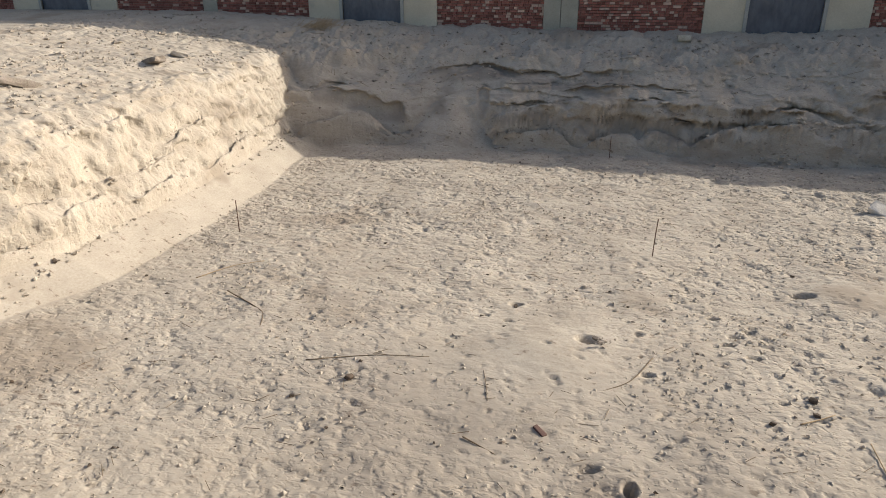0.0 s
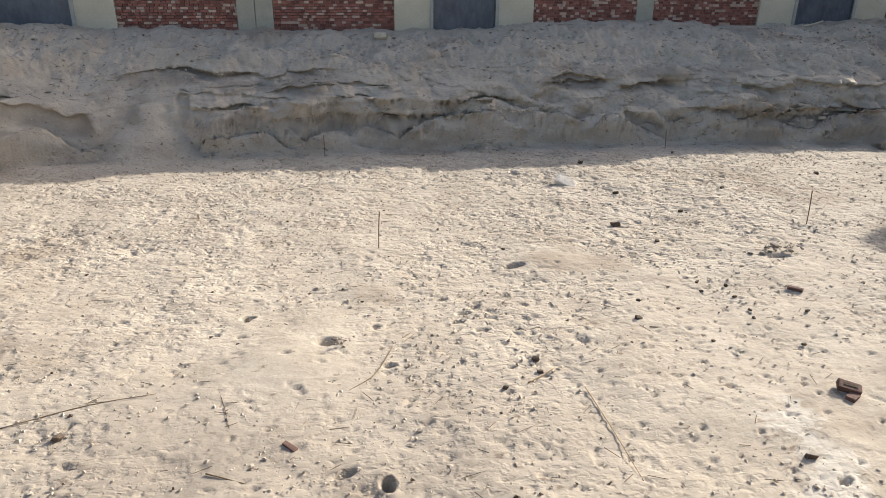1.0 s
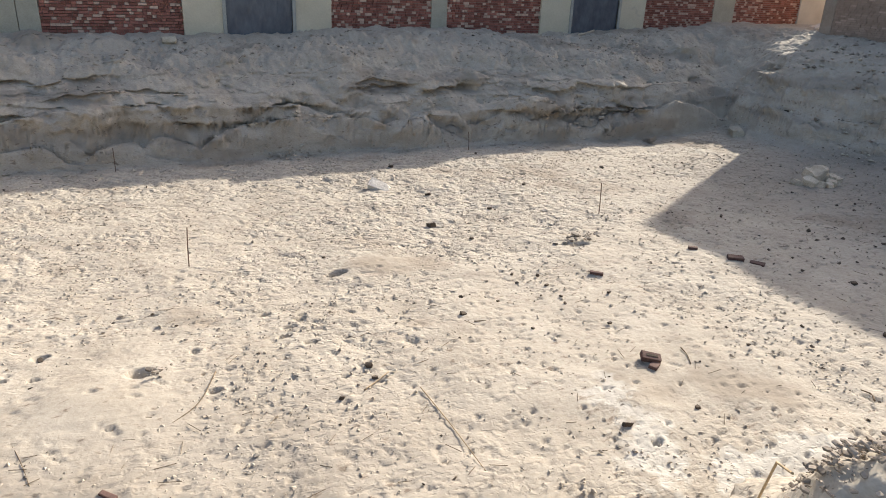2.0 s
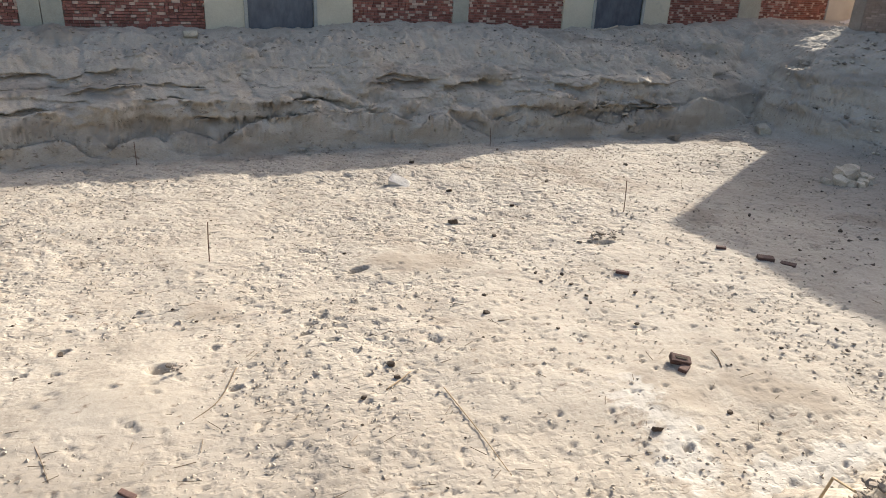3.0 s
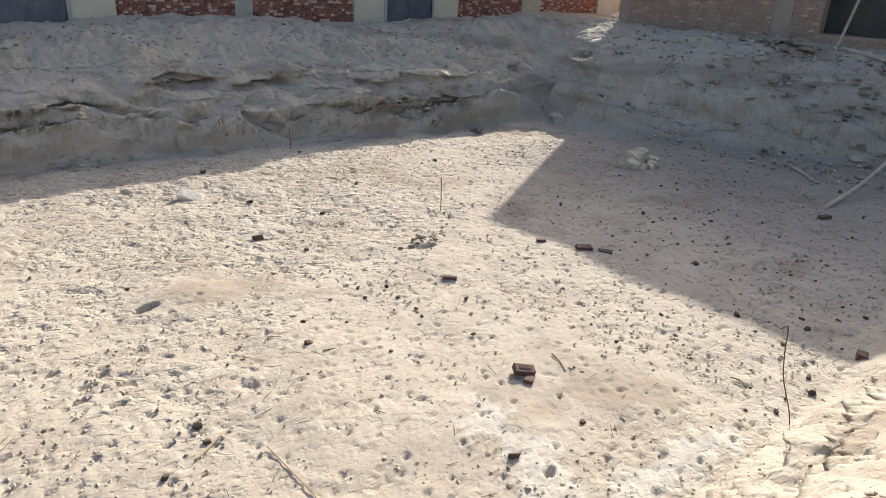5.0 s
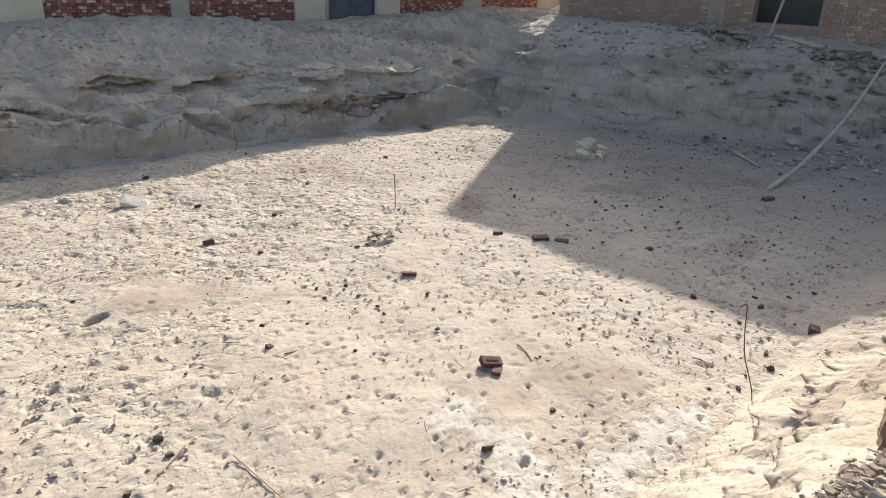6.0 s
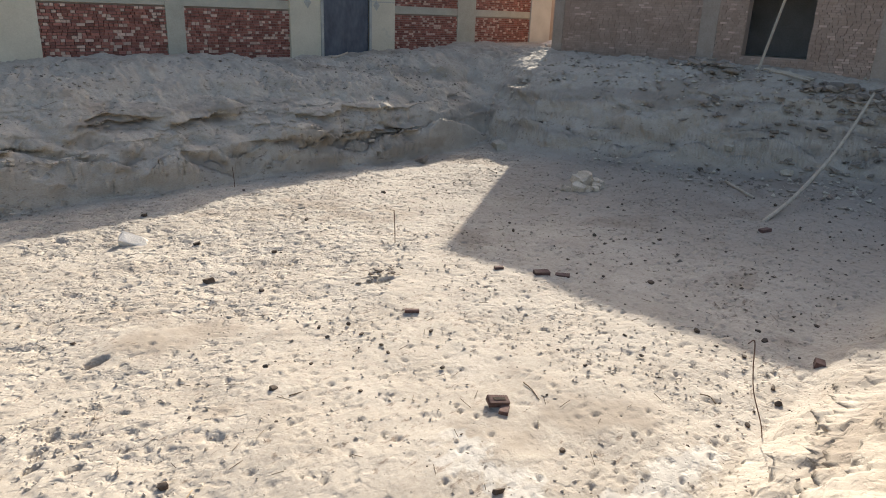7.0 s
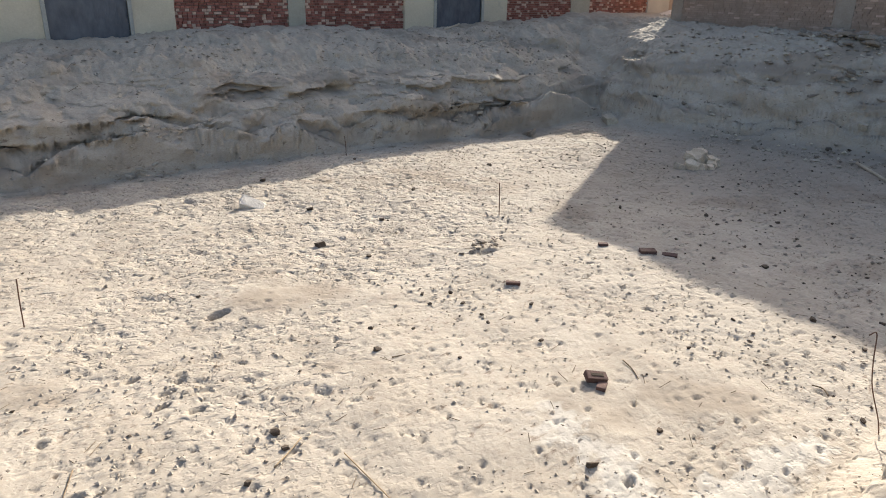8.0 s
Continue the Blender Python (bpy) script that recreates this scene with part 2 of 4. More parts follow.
def terrain(x, y):
    wob = 0.16 * fbm(x * 0.7, y * 0.7, 3, 4)
    wall_flat = 1 - ramp01(y, 14.0, 14.8)
    s_far = y - np.interp(x, FAR_X, FAR_Y) + wob * wall_flat
    s_left = np.interp(y, LEFT_Y, LEFT_X) - x + 0.35 * wob * (1 - 0.7 * ramp01(np.interp(y, LEFT_Y, LEFT_X) - x, -0.2, 0.1) * (1 - ramp01(np.interp(y, LEFT_Y, LEFT_X) - x, 0.5, 0.8)))
    s_right = x - np.interp(y, RIGHT_Y, RIGHT_X) + wob
    s_near = 1.86 - y + 0.5 * wob
    floor = 0.03 * fbm(x * 0.5, y * 0.5, 11, 3)

    def bank(s, along, prof, ledge, seed):
        z0 = np.interp(s, *prof)
        lay = ledge * (vnoise(along * 0.9, z0 * 5.5 + 0.5 * vnoise(along * 1.3, z0, seed + 5), seed) + 0.5 * vnoise(along * 2.3, z0 * 12, seed + 1))
        return np.interp(s + lay * ramp01(z0, 0.08, 0.3), *prof)
    z_far = bank(s_far, x, P_FAR, 0.24 * wall_flat, 20)
    z_left = bank(s_left, y, P_LEFT, 0.07, 30)
    z_right = bank(s_right, y, P_RIGHT, 0.16, 40)
    z_near = bank(s_near, x, P_NEAR, 0.05, 50) * (1 - 0.52 * ramp01(x, 3.8, 6.6)) + 0.42 * np.exp(-(((x - 2.45) / 0.5) ** 2 + ((y - 0.62) / 0.3) ** 2)) * (1 + 0.35 * fbm(x * 4, y * 4, 55, 3))
    # the smooth sand that slid down at the foot of the left bank stays smooth
    z_fan = np.exp(-((x + 2.7) / 0.75) ** 2) * np.interp(s_far - wob * wall_flat, (-0.75, -0.3, 0.1, 0.5, 0.9), (-0.2, 0.16, 0.52, 0.85, 0.85))
    z_far = np.maximum(z_far, z_fan)
    z_far = z_far + (np.interp(x, (-9, -4, -1, 1.7, 3.5, 4.8, 7.4, 10.1, 13.4, 16, 19), (2.05, 1.81, 1.79, 1.74, 1.77, 1.9, 1.91, 1.81, 1.94, 2.02, 2.05)) - 1.76) * ramp01(z_far, 0.9, 1.65)
    # sand has slid into the corner of the far and the house's bank
    blend = np.clip(0.5 + 0.5 * (z_far - z_right) / 0.5, 0, 1)
    z_corner = z_right + (z_far - z_right) * blend + 0.5 * blend * (1 - blend) * ramp01(np.minimum(z_far, z_right), -0.15, 0.1)
    banks = np.maximum(np.maximum(z_corner, z_left), z_near)
    z = np.maximum(floor, banks)
    on_bank = ramp01(banks - floor, 0.04, 0.3)
    strip = ramp01(s_left, -0.1, 0.05) * (1 - ramp01(s_left, 0.5, 0.6)) * (1 - ramp01(y, 9.9, 10.4))
    rough = on_bank * (1 - strip) * (1 - 0.2 * ramp01(s_near, 0.0, 0.2))
    rough = rough * (1 - 0.7 * ramp01(z, 0.15, 0.4) * (1 - ramp01(z, 1.1, 1.4))) * (1 + 0.7 * ramp01(s_far, 0.8, 1.3) * (1 - ramp01(s_far, 2.6, 3.4)))
    z = z + rough * (0.05 * fbm(x * 2.2, y * 2.2, 60, 4, 0.55) * np.where(s_left > 0.7, 0.7, 1) * (1 - 0.55 * ramp01(s_left, 1.3, 1.8)) + 0.018 * fbm(x * 9, y * 9, 70, 3, 0.6))
    return z, on_bank, strip, (s_far, s_left, s_right, s_near)


def steps(*spans):
    """Grid lines: (start, end, spacing) spans laid end to end."""
    out = []
    for a, b, d in spans:
        out.append(np.linspace(a, b, max(1, round((b - a) / d)), endpoint=False))
    return np.concatenate([*out, [spans[-1][1]]])


def build_ground():
    xs = steps((-400, -60, 60), (-60, -12, 6), (-12, -6.4, 0.034), (-6.4, -4.6, 0.018), (-4.6, 12.6, 0.023), (12.6, 17.6, 0.03), (17.6, 60, 5), (60, 400, 60))
    ys = steps((-400, -60, 60), (-60, -4, 6), (-4, -0.6, 0.08), (-0.6, 2.0, 0.024), (2.0, 7, 0.021), (7, 10.5, 0.026), (10.5, 12.9, 0.016), (12.9, 15.2, 0.045), (15.2, 60, 5), (60, 400, 60))
    x, y = np.meshgrid(xs, ys)
    z, on_bank, strip, (s_far, s_left, s_right, s_near) = terrain(x, y)
    marks, trodden = floor_marks(xs, ys, x, y)
    z += marks * (1 - on_bank) * (1 - strip)
    trodden = (trodden * (1 - on_bank) + on_bank * (0.55 - 0.3 * ramp01(z, 1.4, 1.6))) * (1 - strip)
    # crusts and undercuts: the banks' faces pushed out level by level
    face = on_bank * (1 - ramp01(z, 1.45, 1.75))
    far = face * ramp01(s_far, 0.02, 0.12) * (1 - ramp01(s_left, 0.6, 1.0)) * (1 - 0.6 * ramp01(z, 1.05, 1.4)) * (1 - 0.75 * ramp01(-x, 2.8, 3.5)) * (1 - 0.75 * ramp01(x, 10.2, 11.3)) * (1 - ramp01(y, 13.0, 14.0)) * (1 - 0.85 * np.exp(-((x + 2.7) / 0.7) ** 4))
    left = face * ramp01(s_left, 0.54, 0.66) * (1 - ramp01(s_far, 0.5, 0.9))
    right = on_bank * (1 - ramp01(z, 1.6, 1.95)) * ramp01(s_right, 0.02, 0.2) * (1 - ramp01(s_far, 0.2, 0.8))
    near = on_bank * (1 - ramp01(z, 1.1, 1.4)) * ramp01(s_near, 0.02, 0.2) * (1 - np.minimum(1, left + right))
    dy = -far * (crust(x, z, 200, 0.1, LEDGES) + 0.08 * fbm(x * 2.4, z * 3.0, 250, 4, 0.62) + 0.045 * np.abs(fbm(x * 6, z * 8, 255, 3, 0.6))) + near * (crust(x, z, 230, 0.15, NEAR_LEDGES) + 0.06 * fbm(x * 3, z * 4, 270, 4, 0.62))
    dx = left * (crust(y + 0.8 * z, z + 0.12 * fbm(y * 1.1, z, 212, 3), 210, 0.07, LEFT_LEDGES) + 0.06 * fbm(y * 2.2, z * 3.2, 240, 4, 0.65) + 0.02 * np.abs(fbm(y * 7, z * 9, 245, 2))) - right * (crust(y, z, 220, 0.04, ()) + 0.09 * fbm(y * 1.9, z * 2.4, 260, 3, 0.6) + 0.04 * np.abs(fbm(y * 7, z * 8, 265, 2)))
    deep, bare = scooped(x, z)
    back = face * ramp01(s_far, 0.0, 0.1) * (1 - ramp01(s_left, 0.3, 0.7)) * (1 - ramp01(s_right, 0.3, 0.8)) * (1 - ramp01(y, 13.2, 13.8))
    dy = dy + back * deep
    # bare brown earth: in the broken places, with painted shade, in bands of the banks, and where the floor is damp
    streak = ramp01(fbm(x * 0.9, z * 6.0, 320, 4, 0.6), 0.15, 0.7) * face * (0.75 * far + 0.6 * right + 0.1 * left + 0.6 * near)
    # the last term paints the floor darker inside the house's shadow
    damp_shade = (1 - on_bank) * np.clip(1.0 * np.exp(-(((x + 0.2) / 2.4) ** 2 + ((y - 3.0) / 1.25) ** 2)) * (0.8 + 0.4 * fbm(x * 1.5, y * 1.5, 335, 3)) + 0.3 * ramp01(fbm(x * 0.6, y * 0.6, 330, 3), 0.2, 0.8) + 0.75 * ramp01(x, 7.5, 10.0) * (1 - ramp01(y, 8.0, 10.0)), 0, 1)
    # the broken places get brown earth and their hollows' shade as one colour
    soil_shade = np.clip(np.maximum(back * bare * 0.8 * (0.7 + 0.5 * fbm(x * 3, z * 5, 350, 3)), streak) + 0.8 * damp_shade, 0, 1) * (1 - strip)
    # pale lime trodden into the sand
    way = np.minimum(np.hypot((x - 3.5 + 0.25 * (3.2 - y)) / 0.24, np.maximum(0, np.abs(y - 2.75) - 0.45) / 0.2), np.hypot(np.maximum(0, np.abs(x - 4.15) - 0.5) / 0.25, (y - 2.1 + 0.12 * (x - 4.15)) / 0.17))
    lime = (1 - ramp01(way + 0.5 * fbm(x * 5, y * 6, 340, 4, 0.65) + 0.5 * fbm(x * 13, y * 15, 345, 3), 0.3, 1.25)) * (1 - 0.7 * on_bank)
    x, y = x + dx, y + dy
    nx, ny = len(xs), len(ys)
    me = bpy.data.meshes.new("ground")
    me.vertices.add(nx * ny)
    me.vertices.foreach_set("co", np.stack([x, y, z], -1).astype(np.float32).ravel())
    i = (np.arange(ny - 1)[:, None] * nx + np.arange(nx - 1)).ravel()
    quads = np.stack([i, i + 1, i + nx + 1, i + nx], -1).astype(np.int32)
    me.loops.add(quads.size)
    me.loops.foreach_set("vertex_index", quads.ravel())
    me.polygons.add(len(quads))
    me.polygons.foreach_set("loop_start", np.arange(0, quads.size, 4, dtype=np.int32))
    me.polygons.foreach_set("use_smooth", np.ones(len(quads), bool))
    me.update()
    me.validate()
    me.attributes.new("trodden", "FLOAT", "POINT").data.foreach_set("value", np.clip(trodden, 0, 1).astype(np.float32).ravel())
    me.attributes.new("soil_shade", "FLOAT", "POINT").data.foreach_set("value", soil_shade.astype(np.float32).ravel())
    me.attributes.new("lime", "FLOAT", "POINT").data.foreach_set("value", lime.astype(np.float32).ravel())
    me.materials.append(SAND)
    ob = tagged(new("ground", me), "trampled pale sand ground with a dug pit and rough banks", "ground", kind="structure")
    return ob


# hand-sized ledges of the far bank: from x to x, height, depth of the undercut
LEDGES = ((6.9, 10.9, 0.6, 0.22), (4.3, 5.6, 1.1, 0.18), (-2.1, -0.8, 0.78, 0.18), (0.3, 1.5, 0.84, 0.13), (2.1, 3.9, 0.76, 0.2), (5.6, 7.1, 0.96, 0.16), (-2.7, 0.3, 1.2, 0.14), (1.2, 3.0, 0.55, 0.14), (8.0, 11.5, 1.0, 0.12), (-0.8, 1.4, 1.02, 0.12))
# and of the sunny and the near bank
LEFT_LEDGES = ((7.8, 9.6, 0.85, 0.1), (8.6, 9.8, 1.1, 0.08), (5.4, 6.4, 0.8, 0.05), (6.6, 7.8, 1.25, 0.06))
NEAR_LEDGES = ((3.1, 4.1, 0.78, 0.22), (3.9, 4.9, 0.58, 0.16), (4.6, 5.7, 0.62, 0.14), (2.8, 3.6, 0.98, 0.22), (5.2, 6.4, 0.4, 0.12))


def crust(a, z, seed, size, ledges):
    """How far a bank's face stands out at the place a along it and the height z."""
    ph = z * 4.6 + 0.9 * vnoise(a * 0.35, a * 0 + 0.5, seed) + 0.45 * vnoise(a * 1.2, z * 0.8, seed + 1) + 0.16 * vnoise(a * 4.5, z * 2, seed + 2)
    lay = np.floor(ph)
    saw = (1 - (ph - lay)) ** 1.4
    out = size * np.clip(0.25 + 1.1 * vnoise(a * 0.55, lay * 7.31, seed + 3), 0, 1) * saw
    ph2 = z * 13 + 1.1 * vnoise(a * 0.9, z * 2, seed + 4) + 0.4 * vnoise(a * 6, z * 5, seed + 5)
    lay2 = np.floor(ph2)
    out = out + 0.6 * size * np.clip(vnoise(a * 1.4, lay2 * 5.77, seed + 6), 0, 1) * (1 - (ph2 - lay2))
    for a0, a1, h, deep in ledges:
        hz = z - h - 0.07 * vnoise(a * 1.3, a * 0 + h, seed + 7) - 0.03 * vnoise(a * 5, a * 0 + h, seed + 8)
        ends = ramp01(a, a0 - 0.15, a0 + 0.3) * (1 - ramp01(a, a1 - 0.3, a1 + 0.15))
        out = out + deep * ends * (0.3 * np.where(hz > 0, np.exp(-np.maximum(hz, 0) / 0.3), 0) - 0.75 * np.where(hz < 0, np.exp(np.minimum(hz, 0) / 0.11), 0))
    return out + 0.03 * fbm(a * 5, z * 6, seed + 9, 3, 0.6) + 0.012 * vnoise(a * 21, z * 24, seed + 12)


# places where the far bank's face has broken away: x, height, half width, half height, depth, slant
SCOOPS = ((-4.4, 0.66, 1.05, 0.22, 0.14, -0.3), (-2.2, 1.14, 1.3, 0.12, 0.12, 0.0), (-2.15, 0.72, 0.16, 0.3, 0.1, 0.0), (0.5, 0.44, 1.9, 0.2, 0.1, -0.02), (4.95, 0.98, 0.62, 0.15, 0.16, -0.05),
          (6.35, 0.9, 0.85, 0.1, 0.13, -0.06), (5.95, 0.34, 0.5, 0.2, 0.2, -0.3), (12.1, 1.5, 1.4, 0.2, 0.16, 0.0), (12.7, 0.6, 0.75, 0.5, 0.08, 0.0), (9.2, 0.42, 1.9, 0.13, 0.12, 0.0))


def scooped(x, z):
    """How deep the far bank's face is broken away, and how much brown earth and painted shade darken it."""
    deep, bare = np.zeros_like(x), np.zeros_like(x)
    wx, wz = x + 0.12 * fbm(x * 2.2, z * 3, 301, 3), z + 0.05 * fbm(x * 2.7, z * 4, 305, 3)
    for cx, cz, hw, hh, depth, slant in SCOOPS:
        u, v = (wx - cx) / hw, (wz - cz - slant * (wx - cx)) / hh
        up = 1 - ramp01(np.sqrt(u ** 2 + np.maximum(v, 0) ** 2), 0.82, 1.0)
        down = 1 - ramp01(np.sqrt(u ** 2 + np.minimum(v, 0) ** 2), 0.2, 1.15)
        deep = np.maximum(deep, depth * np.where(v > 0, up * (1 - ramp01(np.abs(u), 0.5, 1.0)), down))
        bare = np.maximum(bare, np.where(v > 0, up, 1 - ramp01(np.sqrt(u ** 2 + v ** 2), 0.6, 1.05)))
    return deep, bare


def floor_marks(xs, ys, x, y):
    """Trodden relief of the pit's floor: soft hollows, and many small prints with raised rims."""
    calm = np.exp(-(((x + 0.42) / 0.7) ** 2 + ((y - 4.52) / 0.5) ** 2)) + np.exp(-(((x - 2.66) / 0.5) ** 2 + ((y - 6.41) / 0.35) ** 2))
    wx, wy = x + 0.05 * vnoise(x * 7, y * 7, 88), y + 0.04 * vnoise(x * 6, y * 6, 89)
    f1, f2 = fbm(wx * 4.5, wy * 6.0, 90, 4, 0.62), fbm(wx * 8.5, wy * 10.5, 84, 3, 0.55)
    busy = np.clip(0.85 + 0.35 * vnoise(x * 0.55, y * 0.55, 95) + 0.35 * vnoise(x * 1.7, y * 1.9, 96), 0.35, 1.2) * (0.8 + 0.5 * ramp01(y, 5.0, 9.0))
    busy = busy * (1 - 0.5 * np.exp(-(((x - 3.4) / 2.2) ** 2 + ((y - 3.4) / 1.5) ** 2)))
    plates = 0.005 * ramp01(f1, 0.0, 0.3) + 0.005 * ramp01(f2, 0.2, 0.6) - 0.014 * ramp01(-f2, 0.45, 0.8)
    d = 0.013 * fbm(x * 2.0, y * 2.6, 80, 3) + busy * plates + 0.003 * vnoise(x * 26, y * 38, 99) - busy * 0.007 * ramp01(vnoise(wx * 7 + wy * 2, wy * 18 - wx * 3, 97), 0.2, 0.5) * (0.5 + 0.5 * ramp01(y, 3.5, 6.0))
    d = d * (1 - 0.75 * np.clip(calm, 0, 1)) + 0.07 * np.exp(-(((x + 0.27) / 0.5) ** 2 + ((y - 4.60) / 0.4) ** 2)) + 0.03 * np.exp(-(((x - 2.52) / 0.45) ** 2 + ((y - 6.35) / 0.3) ** 2))
    rng = np.random.default_rng(4)

    def stamp(cx, cy, a, b, ang, depth, rim):
        r = 1.9 * max(a, b)
        i0, i1 = np.searchsorted(xs, (cx - r, cx + r))
        j0, j1 = np.searchsorted(ys, (cy - r, cy + r))
        if i1 - i0 < 2 or j1 - j0 < 2:
            return
        u, v = x[j0:j1, i0:i1] - cx, y[j0:j1, i0:i1] - cy
        c, s = math.cos(ang), math.sin(ang)
        q = np.sqrt(((u * c + v * s) / a) ** 2 + ((v * c - u * s) / b) ** 2)
        d[j0:j1, i0:i1] += -depth * (1 - ramp01(q, 0.45, 1.0)) + rim * np.exp(-((q - 1.15) / 0.22) ** 2)
    for k in range(7500):
        cx, cy = rng.uniform(-5, 14.8), rng.uniform(1.9, 11.2)
        patch = vnoise(np.array(cx * 0.5), np.array(cy * 0.5), 123)
        if patch < rng.uniform(-1.2, 0.4):
            continue
        if rng.random() < 0.75 * math.exp(-((cx - 3.8) / 1.9) ** 2 - ((cy - 2.9) / 1.1) ** 2):
            continue
        stamp(cx, cy, rng.uniform(0.022, 0.07), rng.uniform(0.016, 0.032), rng.normal(-0.15, 0.5), rng.uniform(0.008, 0.026), rng.uniform(0.0, 0.005))
    for cx, cy, a, b, depth in HOLLOWS:
        stamp(cx, cy, a * 0.85, b * 0.8, 0.2, depth * 1.25, depth * 0.2 if a < 0.12 else 0.0)
    for cx, cy in PRINTS:
        stamp(cx, cy, 0.034, 0.026, 0.3, 0.032, 0.004)
    return d, np.clip(busy, 0, 1.2) * 0.8 * (1 - 0.95 * np.clip(calm, 0, 1))


# hollows in the floor: x, y, half length, half width, depth
HOLLOWS = ((0.12, 4.8, 0.15, 0.1, 0.08), (2.17, 6.24, 0.17, 0.09, 0.1), (0.48, 2.98, 0.06, 0.1, 0.1), (-0.60, 5.38, 0.09, 0.06, 0.05), (-0.85, 5.08, 0.05, 0.04, 0.04), (-0.64, 5.03, 0.06, 0.04, 0.04),
           (1.32, 5.05, 0.09, 0.05, 0.05), (1.24, 5.54, 0.09, 0.05, 0.045), (1.54, 5.35, 0.08, 0.05, 0.05), (1.5, 4.86, 0.09, 0.05, 0.05), (1.57, 5.43, 0.07, 0.04, 0.045), (1.4, 5.22, 0.1, 0.05, 0.05), (0.62, 4.39, 0.08, 0.05, 0.05), (0.56, 5.05, 0.06, 0.04, 0.04),
           (5.22, 6.02, 0.2, 0.1, 0.05), (3.4, 2.56, 0.07, 0.05, 0.06), (0.21, 3.13, 0.12, 0.05, 0.045))
# paw and shoe prints: x, y
PRINTS = ((3.82, 2.43), (4.08, 2.4), (4.52, 2.51), (4.9, 2.6), (5.63, 2.72), (5.92, 2.7), (3.75, 3.22), (3.85, 3.45), (3.62, 2.7), (4.3, 2.03), (3.79, 2.04), (4.62, 2.44), (4.1, 3.08), (4.68, 2.0), (4.16, 2.21), (3.88, 3.67), (3.83, 3.59), (3.14, 2.71),
          (3.2, 3.76), (2.89, 3.73), (2.59, 3.63), (3.15, 3.1), (2.81, 5.2), (1.84, 4.23), (1.85, 4.04), (1.5, 3.86), (0.55, 5.0), (-1.59, 5.04), (-2.39, 2.57), (0.9, 3.16), (2.06, 3.87))
ground = build_ground()


# ---- perimeter wall with gates ----
WALL_Y, WALL_TOP, PIER_TOP = 14.9, 4.48, 4.75
BELT = (2.855, 3.05)
BAYS = ((-23.4, -20.36, -22.52, -21.15), (-14.97, -11.93, -14.1, -12.73), (-6.84, -3.82, -6.01, -4.64), (1.74, 4.78, 2.57, 3.93), (10.15, 13.43, 11.08, 12.53))   # bay from, to, gate from, to
POSTS = ((-18.0, -17.6), (-9.57, -9.2), (-1.48, -0.76), (7.18, 7.58), (15.93, 16.72))
# past the end pier the wall is an unseen extension that blocks sun from the corner
wall_x0, wall_x1 = -23.4, 23.2


def brick_panel(wall, x0, x1, z0, z1, y, seed, single):
    """Bricks laid in courses between x0 and x1, each with its own edges."""
    rng = random.Random(seed)
    length, high, gap = 0.15, 0.047, 0.01
    bm = bmesh.new()
    z, row = z0, 0
    while z + high <= z1 + 0.001:
        x = x0 - rng.uniform(0, length)
        while x < x1:
            ln = length if rng.random() < 0.3 else rng.choice((0.07, 0.08, 0.09))
            a, b = max(x, x0), min(x + ln, x1)
            if b - a > 0.03:
                out = rng.uniform(0.0, 0.012)
                pale = 1 if rng.random() < (0.27 if ln < 0.1 else 0.1) else 0
                if single is not None and len(single) < 300:
                    single.append(((a, b, y - out, y + 0.06, z, z + high), pale))
                else:
                    box(bm, a, b, y - out, y + 0.06, z, z + high, pale)
            x += ln + gap
        z, row = z + high + gap, row + 1
    if bm.verts:
        tagged(part("brickwork", bm, (BRICK, BRICK_PALE), wall), kind="stuff")
    else:
        bm.free()


def arch_points(w, h, spring, n=14):
    """A slightly pointed arch outline from the left foot to the right foot."""
    pts = [(-w / 2, 0.0), (-w / 2, spring)]
    for k in range(1, 2 * n):
        a = k / n - 1.0
        zz = spring + (h - spring) * (1 - abs(a) ** 2.1) ** (1 / 1.75)
        pts.append((a * w / 2, zz))
    return pts + [(w / 2, spring), (w / 2, 0.0)]


def loft_band(bm, inner, outer, y0, y1):
    """A moulding between two outlines of equal length, from y0 (front) to y1."""
    rings = [[bm.verts.new((p[0], yy, p[1])) for p in o] for o, yy in ((inner, y1), (inner, y0), (outer, y0), (outer, y1))]
    for a, b in zip(rings, rings[1:]):
        for i in range(len(a) - 1):
            bm.faces.new((a[i], a[i + 1], b[i + 1], b[i]))
    bmesh.ops.recalc_face_normals(bm, faces=bm.faces)
    return bm


